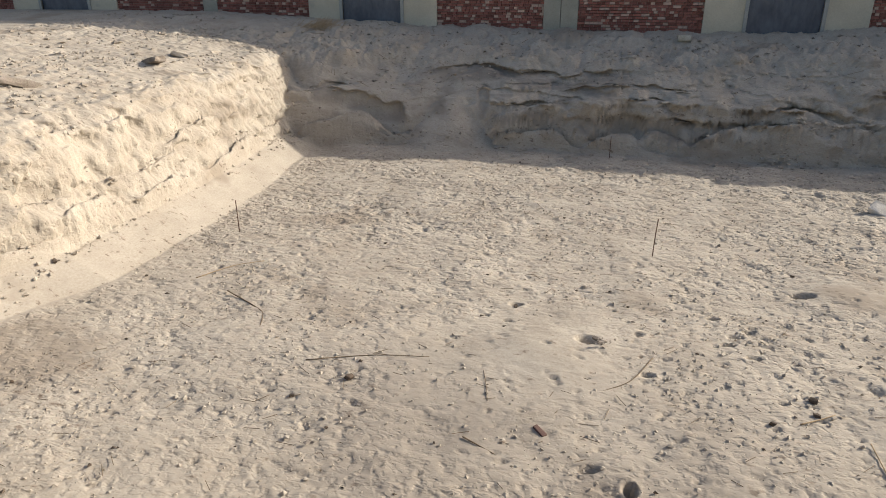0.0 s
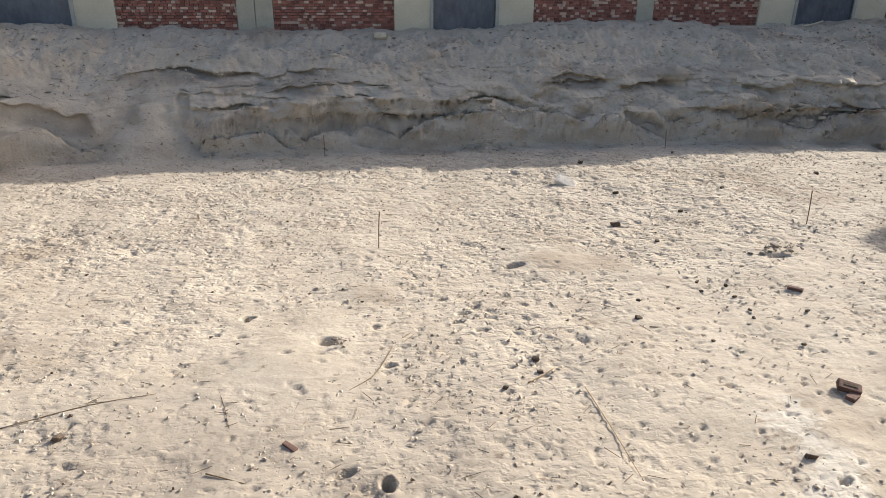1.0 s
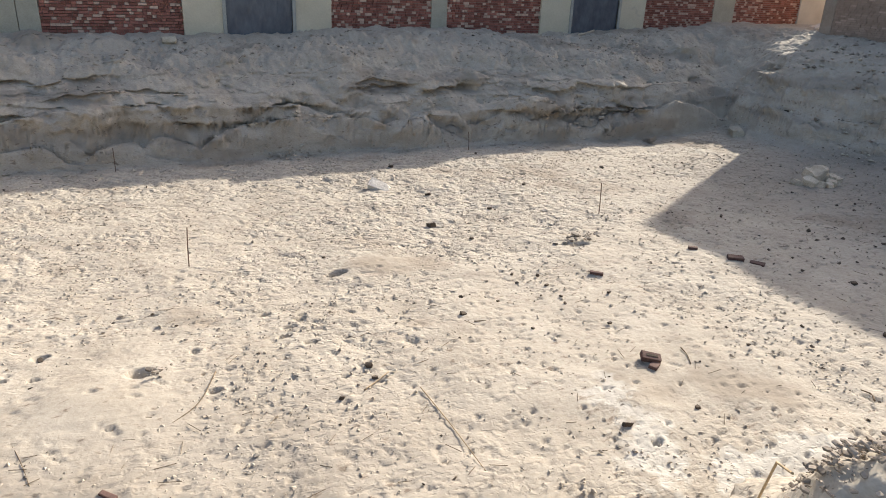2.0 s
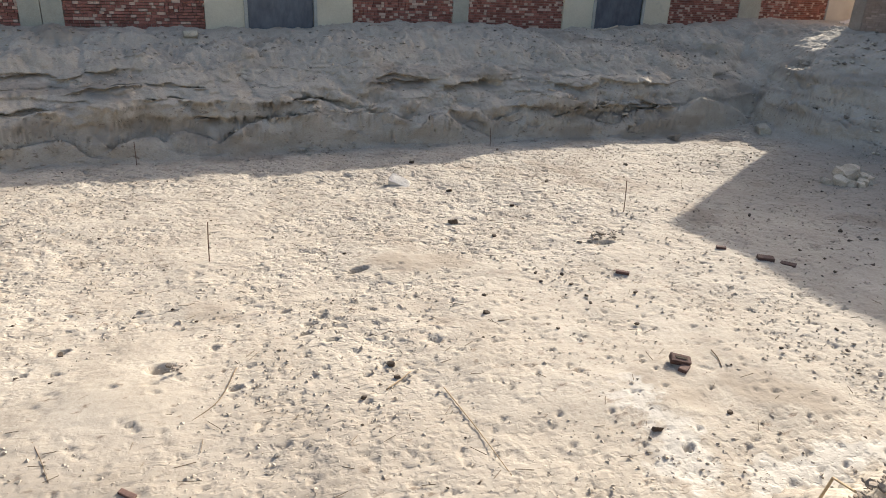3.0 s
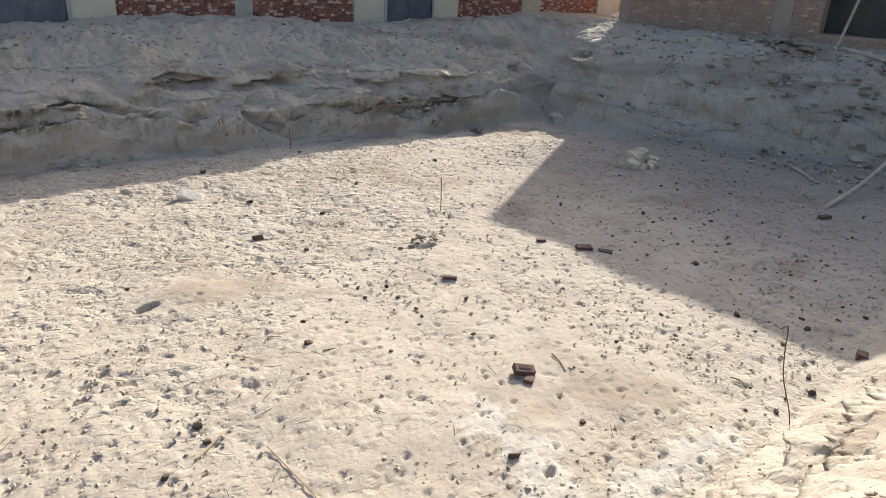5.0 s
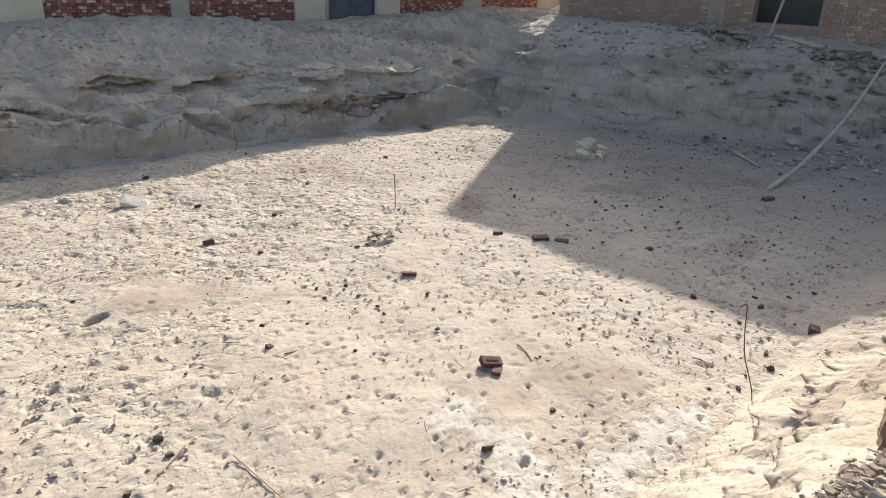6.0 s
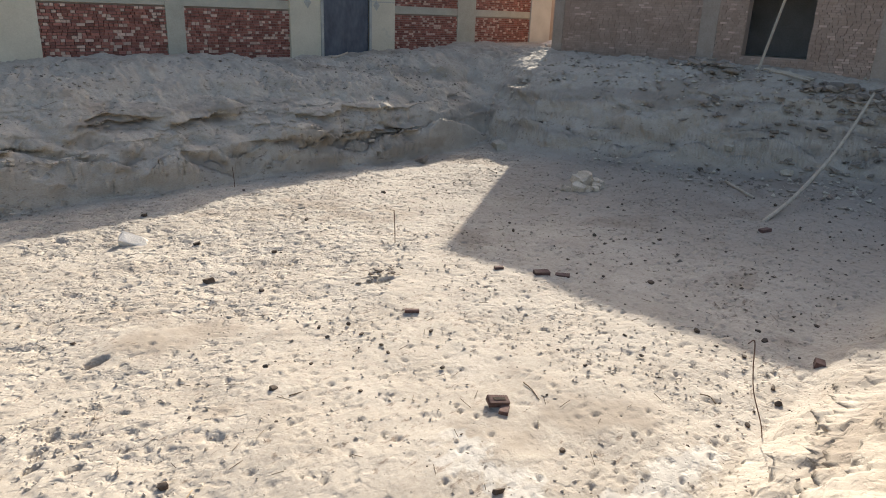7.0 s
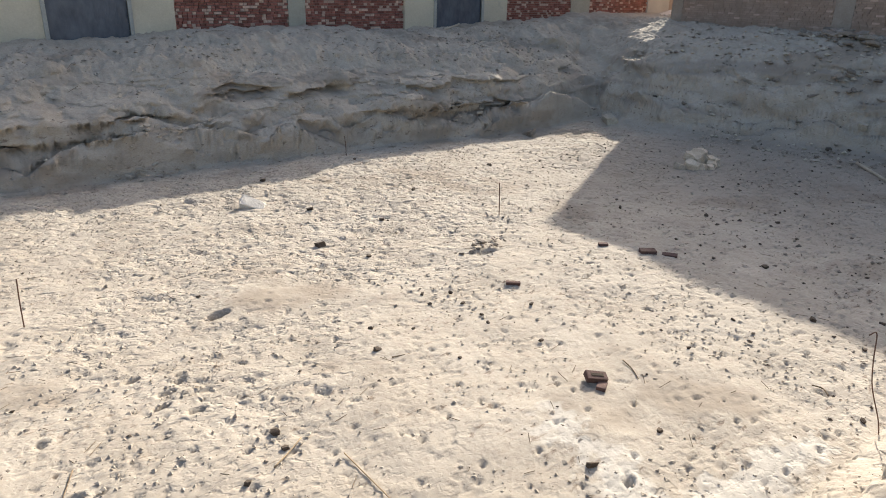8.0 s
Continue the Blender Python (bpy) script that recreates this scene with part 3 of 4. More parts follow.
def gate_bay(x, bay_end, gate_start, gate_end, z_ground):
    """A plastered bay with an arched gate, its moulding and grooves."""
    cx, w, h, spring = (gate_start + gate_end) / 2, gate_end - gate_start, 2.17, 1.6
    zb = z_ground - 0.35
    bay = tagged(new("gate_bay", None), "plastered beige gate bay with grooves beside an arched gate", "wall", "gate bays", "structure")
    bay.location = (cx, WALL_Y, zb)
    half_l, half_r = cx - x, bay_end - cx
    outline = arch_points(w, h + 0.35, spring + 0.35)
    y0, y1 = -0.06, 0.2
    bm = bmesh.new()
    top = PIER_TOP - zb
    # front and back faces as strips that run from the arch out to the bay's border
    rim = []
    for px, pz in outline:
        if pz <= spring + 0.35 + 1e-6:
            rim.append((-half_l if px < 0 else half_r, pz))
        else:
            rim.append((-half_l + (px + w / 2) / w * (bay_end - x), top))
    rim[1] = (-half_l, spring + 0.35)
    ring = []
    for yy in (y0, y1):
        ring.append(([bm.verts.new((p[0], yy, p[1])) for p in outline], [bm.verts.new((p[0], yy, p[1])) for p in rim]))
    for i in range(len(outline) - 1):
        for k in (0, 1):
            o, r = ring[k]
            if i == 1 or i == len(outline) - 3:
                corner = bm.verts.new((-half_l if i == 1 else half_r, (y0, y1)[k], top))
                vs = [o[i], o[i + 1], r[i + 1], corner, r[i]] if i == 1 else [o[i], o[i + 1], r[i + 1], corner, r[i]]
                bm.faces.new(vs)
            else:
                bm.faces.new((o[i], o[i + 1], r[i + 1], r[i]))
        bm.faces.new((ring[0][0][i], ring[0][0][i + 1], ring[1][0][i + 1], ring[1][0][i]))
    bmesh.ops.recalc_face_normals(bm, faces=bm.faces)
    for sx in (-half_l, half_r):
        box(bm, min(sx, sx), sx + 0.002, y0, y1, 0, top)
    box(bm, -half_l, half_r, y0, y1, top, top + 0.004)
    part("pier", bm, PLASTER, bay)
    for sgn, edge in ((-1, half_l), (1, half_r)):
        for k in range(4):
            z = (1.71, 1.80, 1.92, 2.03)[k]
            xa, xb = sorted((sgn * (w / 2 + 0.07), sgn * (edge - 0.003)))
            part("groove_strip", boxed(xa, xb, y0 - 0.012, y0, z, z + 0.022), TRIM, bay, "thin grey plaster line")
    if x > 5:
        for xo in (-1.16, 0.98):
            bm = bmesh.new()
            tip = bm.verts.new((xo, y0 - 0.045, 1.64))
            rim = [bm.verts.new((xo + a, y0, 1.64 + b)) for a, b in ((0.0, -0.14), (0.11, 0.0), (0.0, 0.13), (-0.11, 0.0))]
            for k in range(4):
                bm.faces.new((tip, rim[k], rim[(k + 1) % 4]))
            part("ornament", bm, TRIM, bay, "small grey diamond-shaped plaster ornament")
    loft = loft_band(bmesh.new(), arch_points(w, h + 0.35, spring + 0.35), arch_points(w + 0.14, h + 0.44, spring + 0.35), y0 - 0.035, y1 - 0.02)
    part("arch_moulding", loft, TRIM, bay, "grey arched moulding")
    part("coping", boxed(-half_l - 0.05, half_r + 0.05, y0 - 0.05, y1 + 0.1, top + 0.006, top + 0.08, 0.012), PLASTER, bay)
    lf = bmesh.new()
    f = lf.faces.new([lf.verts.new((p[0], -0.03, p[1])) for p in arch_points(w - 0.004, h + 0.348, spring + 0.35)])
    ex = bmesh.ops.extrude_face_region(lf, geom=[f])
    bmesh.ops.translate(lf, vec=(0, 0.04, 0), verts=[v for v in ex["geom"] if isinstance(v, bmesh.types.BMVert)])
    bmesh.ops.recalc_face_normals(lf, faces=lf.faces)
    part("gate_leaf", lf, GATE, bay, "dull blue-grey dented sheet metal gate")
    return bay


def build_wall():
    wall = mesh_ob("wall_north", boxed(wall_x0, wall_x1, WALL_Y + 0.05, WALL_Y + 0.22, 0.6, WALL_TOP - 0.002), MORTAR)
    tagged(wall, "red and pale brick boundary wall with concrete posts and belt", "wall", kind="structure")
    single = []
    spans = []
    for k, (x, bay_end, gate_start, gate_end) in enumerate(BAYS):
        gate_bay(x, bay_end, gate_start, gate_end, 1.75)
        a, b = bay_end, BAYS[k + 1][0] if k + 1 < len(BAYS) else 19.4
        p0, p1 = POSTS[k]
        halves = ((p0, (p0 + p1) / 2 - 0.006), ((p0 + p1) / 2 + 0.006, p1)) if 0.6 < p1 - p0 < 0.75 else ((p0, p1),)
        for q0, q1 in halves:
            part("concrete_post", boxed(q0, q1, WALL_Y - 0.02, WALL_Y + 0.05, 0.8, WALL_TOP, 0.008), CONCRETE, wall, "grey concrete post")
        for a2, b2 in ((a, p0), (p1, b)):
            part("tie_beam", boxed(a2, b2, WALL_Y - 0.012, WALL_Y + 0.05, BELT[0], BELT[1], 0.006), CONCRETE, wall, "grey concrete belt")
            part("coping", boxed(a2, b2, WALL_Y - 0.02, WALL_Y + 0.24, WALL_TOP, WALL_TOP + 0.09, 0.01), CONCRETE, wall)
            spans.append((a2, b2))
    part("end_pier", boxed(19.4, 20.5, WALL_Y - 0.05, WALL_Y + 0.05, 0.8, WALL_TOP + 0.25, 0.01), PIER_PLASTER, wall, "beige plastered end pier")
    spans.sort(key=lambda s: abs((s[0] + s[1]) / 2 - 6.4))
    for n, (a, b) in enumerate(spans):
        brick_panel(wall, a, b, 1.52, BELT[0], WALL_Y, 10 + n, single)
        brick_panel(wall, a, b, BELT[1] + 0.004, WALL_TOP, WALL_Y, 60 + n, None)
    return wall, single


wall_north, SINGLE = build_wall()


# ---- brick house on the east side ----
EAST_DIR = Vector((0.0, -1.0, 0.0)).normalized()
EAST = Matrix.Translation((17.5, 12.62, 0)) @ Matrix.Rotation(math.atan2(EAST_DIR.y, EAST_DIR.x), 4, "Z")
EAST_TOP = 6.2


def build_house():
    """Local x runs along the front towards the south, local y is into the house."""
    house = tagged(new("brick_house", None), "bare tan brick house with concrete columns and a dark doorway", "house")
    house.matrix_world = EAST
    long, deep = 16.0, 7.0
    doors = ((5.42, 6.88, 2.2, 3.84),)
    bm = bmesh.new()
    (d0, d1, dz0, dz1), = doors
    for a, b, z0, z1 in ((0, d0, 1.2, EAST_TOP), (d1, long, 1.2, EAST_TOP), (d0, d1, 1.2, dz0), (d0, d1, dz1, EAST_TOP)):
        box(bm, a, b, 0.03, 0.25, z0, z1)
    part("wall", bm, HOUSE_MORTAR, house)
    bm = bmesh.new()
    box(bm, 0.0, 0.25, 0.26, deep, 1.2, EAST_TOP)
    box(bm, long - 0.25, long, 0.26, deep, 1.2, EAST_TOP)
    box(bm, 0.26, long - 0.26, deep - 0.25, deep, 1.2, EAST_TOP)
    part("side_wall", bm, BRICK_TAN, house)
    part("roof", boxed(-0.02, long + 0.02, 0.0, deep, EAST_TOP + 0.003, EAST_TOP + 0.15), CONCRETE, house)
    part("inner_wall", boxed(d0 - 1.5, d1 + 1.5, 1.7, 1.8, 2.06, EAST_TOP - 0.01), DARK, house, "dim plaster wall inside the doorway")
    part("floor_slab", boxed(0.26, long - 0.26, 0.26, deep - 0.26, 1.9, 2.18), CONCRETE, house)
    part("lintel", boxed(0.0, d0, -0.012, 0.03, 3.85, 4.13, 0.006), HOUSE_CONCRETE, house, "brownish grey concrete belt")
    part("lintel", boxed(d1, long, -0.012, 0.03, 3.85, 4.13, 0.006), HOUSE_CONCRETE, house, "brownish grey concrete belt")
    cols = ((0.0, 0.34), (4.32, 4.75), (8.2, 8.76), (12.1, 12.5))
    for a, b in cols:
        part("column", boxed(a, b, -0.015, 0.03, 1.2, 3.845, 0.008), HOUSE_CONCRETE, house, "brownish grey concrete column")
        part("column", boxed(a, b, -0.015, 0.03, 4.135, EAST_TOP, 0.008), HOUSE_CONCRETE, house, "brownish grey concrete column")
    rng = random.Random(7)
    bm, near_bricks = bmesh.new(), []
    length, high, gap = 0.165, 0.044, 0.008
    z = 1.7
    while z + high < EAST_TOP:
        if not (3.85 - high < z < 4.13):
            gaps = sorted([*cols, (d0, d1)] if dz0 - high < z < dz1 else cols)
            starts, ends = [0.0] + [g[1] for g in gaps], [g[0] for g in gaps] + [long]
            for left, right in zip(starts, ends):
                x = left - rng.uniform(0, length)
                while x < right:
                    ln = length if rng.random() < 0.7 else 0.095
                    a, b = max(x, left), min(x + ln, right)
                    if b - a > 0.03 and rng.random() > 0.014:
                        pale, out = (1 if rng.random() < 0.07 else 0), rng.uniform(0, 0.014)
                        if 3.0 < a < 9.2 and z > 1.95 and len(near_bricks) < 300:
                            near_bricks.append(((a, b, -out, 0.028, z, z + high), pale))
                        else:
                            box(bm, a, b, -out, 0.028, z, z + high, pale)
                    x += ln + gap
        z += high + gap
    tagged(part("brickwork", bm, (BRICK_TAN, BRICK_PALE), house), kind="stuff")
    return house, near_bricks


house, HOUSE_SINGLE = build_house()


# ---- loose things ----
def ground_z(x, y):
    return float(terrain(np.array([[float(x)]]), np.array([[float(y)]]))[0][0, 0])


def lump(bm, at, size, rng, mi=0, cuts=1):
    """A broken stone or clod: an uneven, flattened block with facets."""
    made = bmesh.ops.create_icosphere(bm, subdivisions=cuts, radius=1.0)
    turn = Euler((rng.uniform(-0.4, 0.4), rng.uniform(-0.4, 0.4), rng.uniform(0, 6.3))).to_matrix()
    off = Vector((rng.uniform(0, 50), rng.uniform(0, 50), rng.uniform(0, 50)))
    for v in made["verts"]:
        k = 1 + 0.3 * noise.noise(v.co * 1.3 + off)
        c = Vector((max(-0.62, min(0.66, v.co.x + 0.2 * v.co.z)), max(-0.6, min(0.56, v.co.y - 0.15 * v.co.x)), max(-0.6, min(0.55, v.co.z + 0.15 * v.co.y)))) * 1.35 * k
        v.co = Vector(at) + turn @ Vector((c.x * size[0], c.y * size[1], c.z * size[2]))
    if mi:
        for v in made["verts"]:
            for f in v.link_faces:
                f.material_index = mi


def tube(points, radius, sides=8, taper=1.0):
    """A rod along a smooth line through the points."""
    pts = [Vector(p) for p in points]
    bm, rings = bmesh.new(), []
    for i, p in enumerate(pts):
        ahead = (pts[min(i + 1, len(pts) - 1)] - pts[max(i - 1, 0)]).normalized()
        side = ahead.cross(Vector((0.3, 0.9, 0.2))).normalized()
        up = side.cross(ahead)
        r = radius * (1 + (taper - 1) * i / max(1, len(pts) - 1))
        rings.append([bm.verts.new(p + r * (math.cos(a) * side + math.sin(a) * up)) for a in (2 * math.pi * k / sides for k in range(sides))])
    for a, b in zip(rings, rings[1:]):
        for k in range(sides):
            bm.faces.new((a[k], a[(k + 1) % sides], b[(k + 1) % sides], b[k]))
    bm.faces.new(rings[0][::-1]), bm.faces.new(rings[-1])
    bmesh.ops.recalc_face_normals(bm, faces=bm.faces)
    return bm


def smooth_line(points, n=24):
    """Points along a Catmull-Rom line."""
    p = [Vector(q) for q in points]
    p = [2 * p[0] - p[1]] + p + [2 * p[-1] - p[-2]]
    out = []
    for i in range(1, len(p) - 2):
        for k in range(n):
            t = k / n
            out.append(0.5 * (2 * p[i] + (p[i + 1] - p[i - 1]) * t + (2 * p[i - 1] - 5 * p[i] + 4 * p[i + 1] - p[i + 2]) * t * t + (3 * p[i] - p[i - 1] - 3 * p[i + 1] + p[i + 2]) * t ** 3))
    return out + [p[-2]]


# marking rods driven into the floor
def rod(x, y, high, lean=(0.0, 0.0), radius=0.0058):
    z = ground_z(x, y)
    pts = smooth_line([(x, y, z - 0.12), (x + lean[0] * 0.4, y + lean[1] * 0.4, z + high * 0.5), (x + lean[0], y + lean[1], z + high)], 6)
    ob = mesh_ob("marking_rod", tube(pts, radius, 7), RUST, smooth=True)
    return tagged(ob, "thin rusty steel rod stuck upright in the sand", "rod", "marking rods")


for x, y, h, lean in ((-4.24, 6.52, 0.41, (-0.02, 0.03)), (0.73, 6.92, 0.46, (0.02, 0.0)), (6.2, 6.9, 0.44, (-0.01, 0.02)), (-4.2, 11.35, 0.36, (0.0, 0.02)), (0.15, 11.06, 0.38, (0.0, 0.02)), (6.2, 10.86, 0.35, (-0.02, 0.02))):
    rod(x, y, h, lean)
z0 = ground_z(5.07, 1.84)
bent = mesh_ob("bent_rod", tube(smooth_line([(5.17, 1.82, z0 - 0.1), (5.15, 1.85, z0 + 0.1), (5.1, 1.93, z0 + 0.36), (5.11, 1.97, z0 + 0.54), (5.13, 2.0, z0 + 0.73), (5.06, 2.02, z0 + 0.735)], 8), 0.0042, 7), RUST, smooth=True)
tagged(bent, "bent rusty steel rod standing at the foot of the bank", "rod")

# the long bowed pole that leans on the bank, and the other poles
pole_line = [(11.15, 4.0, 0.03), (12.36, 4.01, 0.18), (13.48, 3.99, 0.49), (14.26, 3.97, 0.78), (15.01, 3.94, 1.2), (15.96, 3.94, 1.72)]
lean_pole = mesh_ob("leaning_pole", tube(smooth_line(pole_line, 8), 0.034, 10, 0.75), WOOD, smooth=True)
tagged(lean_pole, "long pale bowed wooden pole leaning against the bank", "pole")
stand_pole = mesh_ob("standing_pole", tube(smooth_line([(16.95, 6.55, ground_z(16.95, 6.55) - 0.05), (17.0, 6.3, 3.2), (17.05, 6.0, 4.7)], 8), 0.032, 10, 0.85), WOOD, smooth=True)
tagged(stand_pole, "pale wooden pole standing before the dark doorway", "pole")
zz = ground_z(13.0, 5.1) + 0.03
short_pole = mesh_ob("short_pole", tube([(13.43, 5.52, zz + 0.01), (13.02, 5.1, zz), (12.6, 4.68, zz - 0.01)], 0.026, 8), WOOD, smooth=True)
tagged(short_pole, "short pale wooden stick lying on the pit floor", "pole")
for k, (a, b) in enumerate((((16.75, 6.35), (16.6, 5.25)), ((16.68, 6.2), (16.5, 5.3)))):
    za, zb = ground_z(*a) + 0.06, ground_z(*b) + 0.06
    bm = tube([(a[0], a[1], za), ((a[0] + b[0]) / 2, (a[1] + b[1]) / 2, (za + zb) / 2 + 0.02), (b[0], b[1], zb)], 0.03, 6)
    tagged(mesh_ob("plank", bm, WOOD), "weathered wooden batten lying before the doorway", "plank", "battens by the doorway")
za = ground_z(11.2, 14.6)
tagged(mesh_ob("plank", tube([(11.1, 14.55, za + 0.02), (11.45, 14.65, za + 0.06), (11.75, 14.74, za + 0.12)], 0.025, 6), WOOD), "pale stick lying in front of the arched gate", "plank")


# bricks that lie about
def loose_brick(x, y, turn, material, label, size=(0.23, 0.11, 0.065), tip=0.0):
    l, w, h = (0.7 * v for v in size)
    bm = boxed(-l / 2, l / 2, -w / 2, w / 2, 0, h, 0.006)
    rng = random.Random(int(x * 100))
    for v in bm.verts:
        v.co += 0.006 * Vector((noise.noise(v.co * 20 + Vector((x, y, 0))), noise.noise(v.co * 23 + Vector((y, x, 3))), 0.5 * noise.noise(v.co * 25)))
    ob = mesh_ob("brick", bm, material)
    ob.matrix_world = pose(x, y, ground_z(x, y) - 0.004, tip, rng.uniform(-4, 4), turn)
    return tagged(ob, label, "brick", "loose bricks")


DARK_BRICK = mat("dark_brick", (0.085, 0.05, 0.042), (0.16, 0.1, 0.085), 0.9, 12, 70, 0.4, 0.006, vary=0.2)
big = tagged(new("perforated_brick", None), "dark red clay brick with a slot lying on the sand", "brick", "loose bricks")
big.matrix_world = pose(4.1, 3.45, ground_z(4.1, 3.45) + 0.018, 14, 9, -28)
bm = boxed(-0.088, 0.088, -0.045, 0.045, 0.0, 0.052, 0.01)
for v in bm.verts:
    v.co += 0.011 * Vector((noise.noise(v.co * 19), noise.noise(v.co * 23 + Vector((4, 2, 3))), 0.6 * noise.noise(v.co * 25)))
part("body", bm, DARK_BRICK, big)
# no hole is cut: a dark strip on top stands for the slot's shade
part("slot", boxed(-0.05, 0.05, -0.014, 0.014, 0.051, 0.056), CLOD, big, "dark strip on the top, painted shade of the slot")
loose_brick(4.07, 3.36, 30, DARK_BRICK, "broken brick shard under the slotted brick", (0.16, 0.1, 0.05), 4)
loose_brick(6.70, 1.90, 20, DARK_BRICK, "broken red brick at the foot of the bank", (0.17, 0.12, 0.09), 8)
loose_brick(10.62, 3.78, -20, DARK_BRICK, "dusty brick lying by the foot of the pole", (0.26, 0.13, 0.08))
loose_brick(6.7, 4.92, -35, DARK_BRICK, "half-buried red brick at the shadow's edge", (0.26, 0.14, 0.07), 5)
loose_brick(6.87, 4.74, -60, DARK_BRICK, "flat broken piece of brick at the shadow's edge", (0.24, 0.12, 0.04), 3)
loose_brick(6.46, 5.37, -35, DARK_BRICK, "small piece of red brick on the sand", (0.16, 0.09, 0.05))
loose_brick(4.85, 5.18, -42, DARK_BRICK, "narrow dark piece of brick on the sand", (0.21, 0.06, 0.05))
loose_brick(-0.15, 3.45, -45, DARK_BRICK, "thin brick shard lying on the sand", (0.17, 0.06, 0.035))


# stones
PALE = mat("chalky_stone", (0.5, 0.45, 0.38), (0.74, 0.68, 0.6), 0.9, 9, 50, 0.7, 0.015)
SANDSTONE = mat("yellow_sandstone", (0.42, 0.34, 0.25), (0.7, 0.6, 0.47), 0.9, 6, 50, 0.5, 0.01, vary=0.18)
def stone(x, y, size, material, label, group="", seed=1, cuts=2, name="stone", lift=0.0):
    bm = bmesh.new()
    lump(bm, (0, 0, size[2] * 0.45), size, random.Random(seed), 0, cuts)
    ob = mesh_ob(name, bm, material)
    ob.location = (x, y, ground_z(x, y) + lift)
    return tagged(ob, label, "stone", group)


stone(3.735, 9.07, (0.2, 0.12, 0.06), PALE, "flat white stone lying on the sunny sand", seed=31, cuts=3, name="white_stone")
rr = random.Random(21)
for k, (dx, dy, a, b, c, up) in enumerate(((0, 0, 0.21, 0.17, 0.22, 0), (0.27, -0.08, 0.14, 0.12, 0.15, 0), (-0.24, -0.1, 0.15, 0.12, 0.12, 0), (0.12, -0.25, 0.1, 0.1, 0.1, 0), (0.42, 0.08, 0.12, 0.1, 0.1, 0),
                                          (0.18, 0.06, 0.13, 0.12, 0.12, 0.14), (-0.4, 0.04, 0.12, 0.09, 0.08, 0), (0.33, -0.24, 0.08, 0.07, 0.08, 0), (0.56, -0.06, 0.09, 0.08, 0.06, 0), (0.02, -0.3, 0.08, 0.07, 0.07, 0), (-0.1, -0.22, 0.09, 0.08, 0.09, 0), (0.24, -0.16, 0.1, 0.08, 0.09, 0.08), (-0.14, 0.04, 0.12, 0.1, 0.1, 0.12), (0.68, 0.02, 0.06, 0.05, 0.05, 0))):
    stone(10.9 + 0.95 * dx, 7.1 + 0.95 * dy, (0.88 * a, 0.88 * b, 0.9 * c), SANDSTONE, "pale tan limestone block in a small pile" if k < 3 else "small tan stone of the pile", "stone pile", 30 + k, 2, lift=up)
stone(2.55, 1.12, (0.075, 0.05, 0.05), SANDSTONE, "yellowish stone block beside the heap of earth", seed=61)
stone(19.6, 14.2, (0.3, 0.14, 0.05), WHITE, "white slab of stone lying below the end pier", seed=62)
stone(18.8, 13.6, (0.16, 0.1, 0.05), WHITE, "small white stone below the wall", seed=63)
stone(7.97, 11.95, (0.09, 0.08, 0.08), RUBBLE, "round stone stuck in the far bank", seed=64)
stone(8.06, 11.6, (0.08, 0.06, 0.06), RUBBLE, "grey stone in the face of the far bank", seed=65)
stone(14.55, 5.98, (0.1, 0.08, 0.08), STONE, "pale stone on the bank below the house", seed=66)
stone(15.0, 4.93, (0.13, 0.1, 0.08), STONE, "pale stone at the foot of the bank", seed=67)
stone(12.7, 10.48, (0.26, 0.16, 0.11), STONE, "pale stone at the foot of the far bank", seed=51)
stone(10.34, 10.62, (0.22, 0.11, 0.07), RUBBLE, "grey clod lying below the bank", seed=52)
stone(-6.95, 9.04, (0.24, 0.13, 0.06), RUBBLE, "tan stone lying on the sunny bank top", seed=53)
stone(-6.95, 9.8, (0.16, 0.1, 0.05), SAND, "small stone on the bank top", seed=54)
stone(-7.15, 6.6, (0.25, 0.1, 0.07), RUBBLE, "flat clod on the bank top", seed=55)
stone(1.37, 14.1, (0.14, 0.09, 0.07), STONE, "flat pale stone below the wall", seed=56)
stone(3.79, 7.31, (0.06, 0.05, 0.04), CLOD, "small dark clod on the sand", "dark clods", 57)
CLODS_NEAR = ((3.32, 2.8, 0.075), (3.99, 2.77, 0.05), (5.17, 3.34, 0.04), (6.41, 2.44, 0.05), (6.61, 2.98, 0.085), (5.98, 2.04, 0.05), (6.42, 2.71, 0.05), (5.99, 3.42, 0.05), (5.75, 1.92, 0.06), (5.28, 1.98, 0.05),
              (4.06, 6.68, 0.07), (4.66, 4.72, 0.05), (4.23, 4.16, 0.045), (3.47, 4.33, 0.045), (2.99, 4.82, 0.08), (3.47, 4.99, 0.04), (3.15, 5.19, 0.05), (2.17, 6.73, 0.05), (1.84, 4.29, 0.07), (1.82, 4.1, 0.055),
              (1.49, 3.92, 0.06), (-1.71, 3.73, 0.085), (-2.06, 3.41, 0.05), (-0.64, 4.91, 0.05), (-0.6, 5.33, 0.06), (-0.88, 5.05, 0.045))
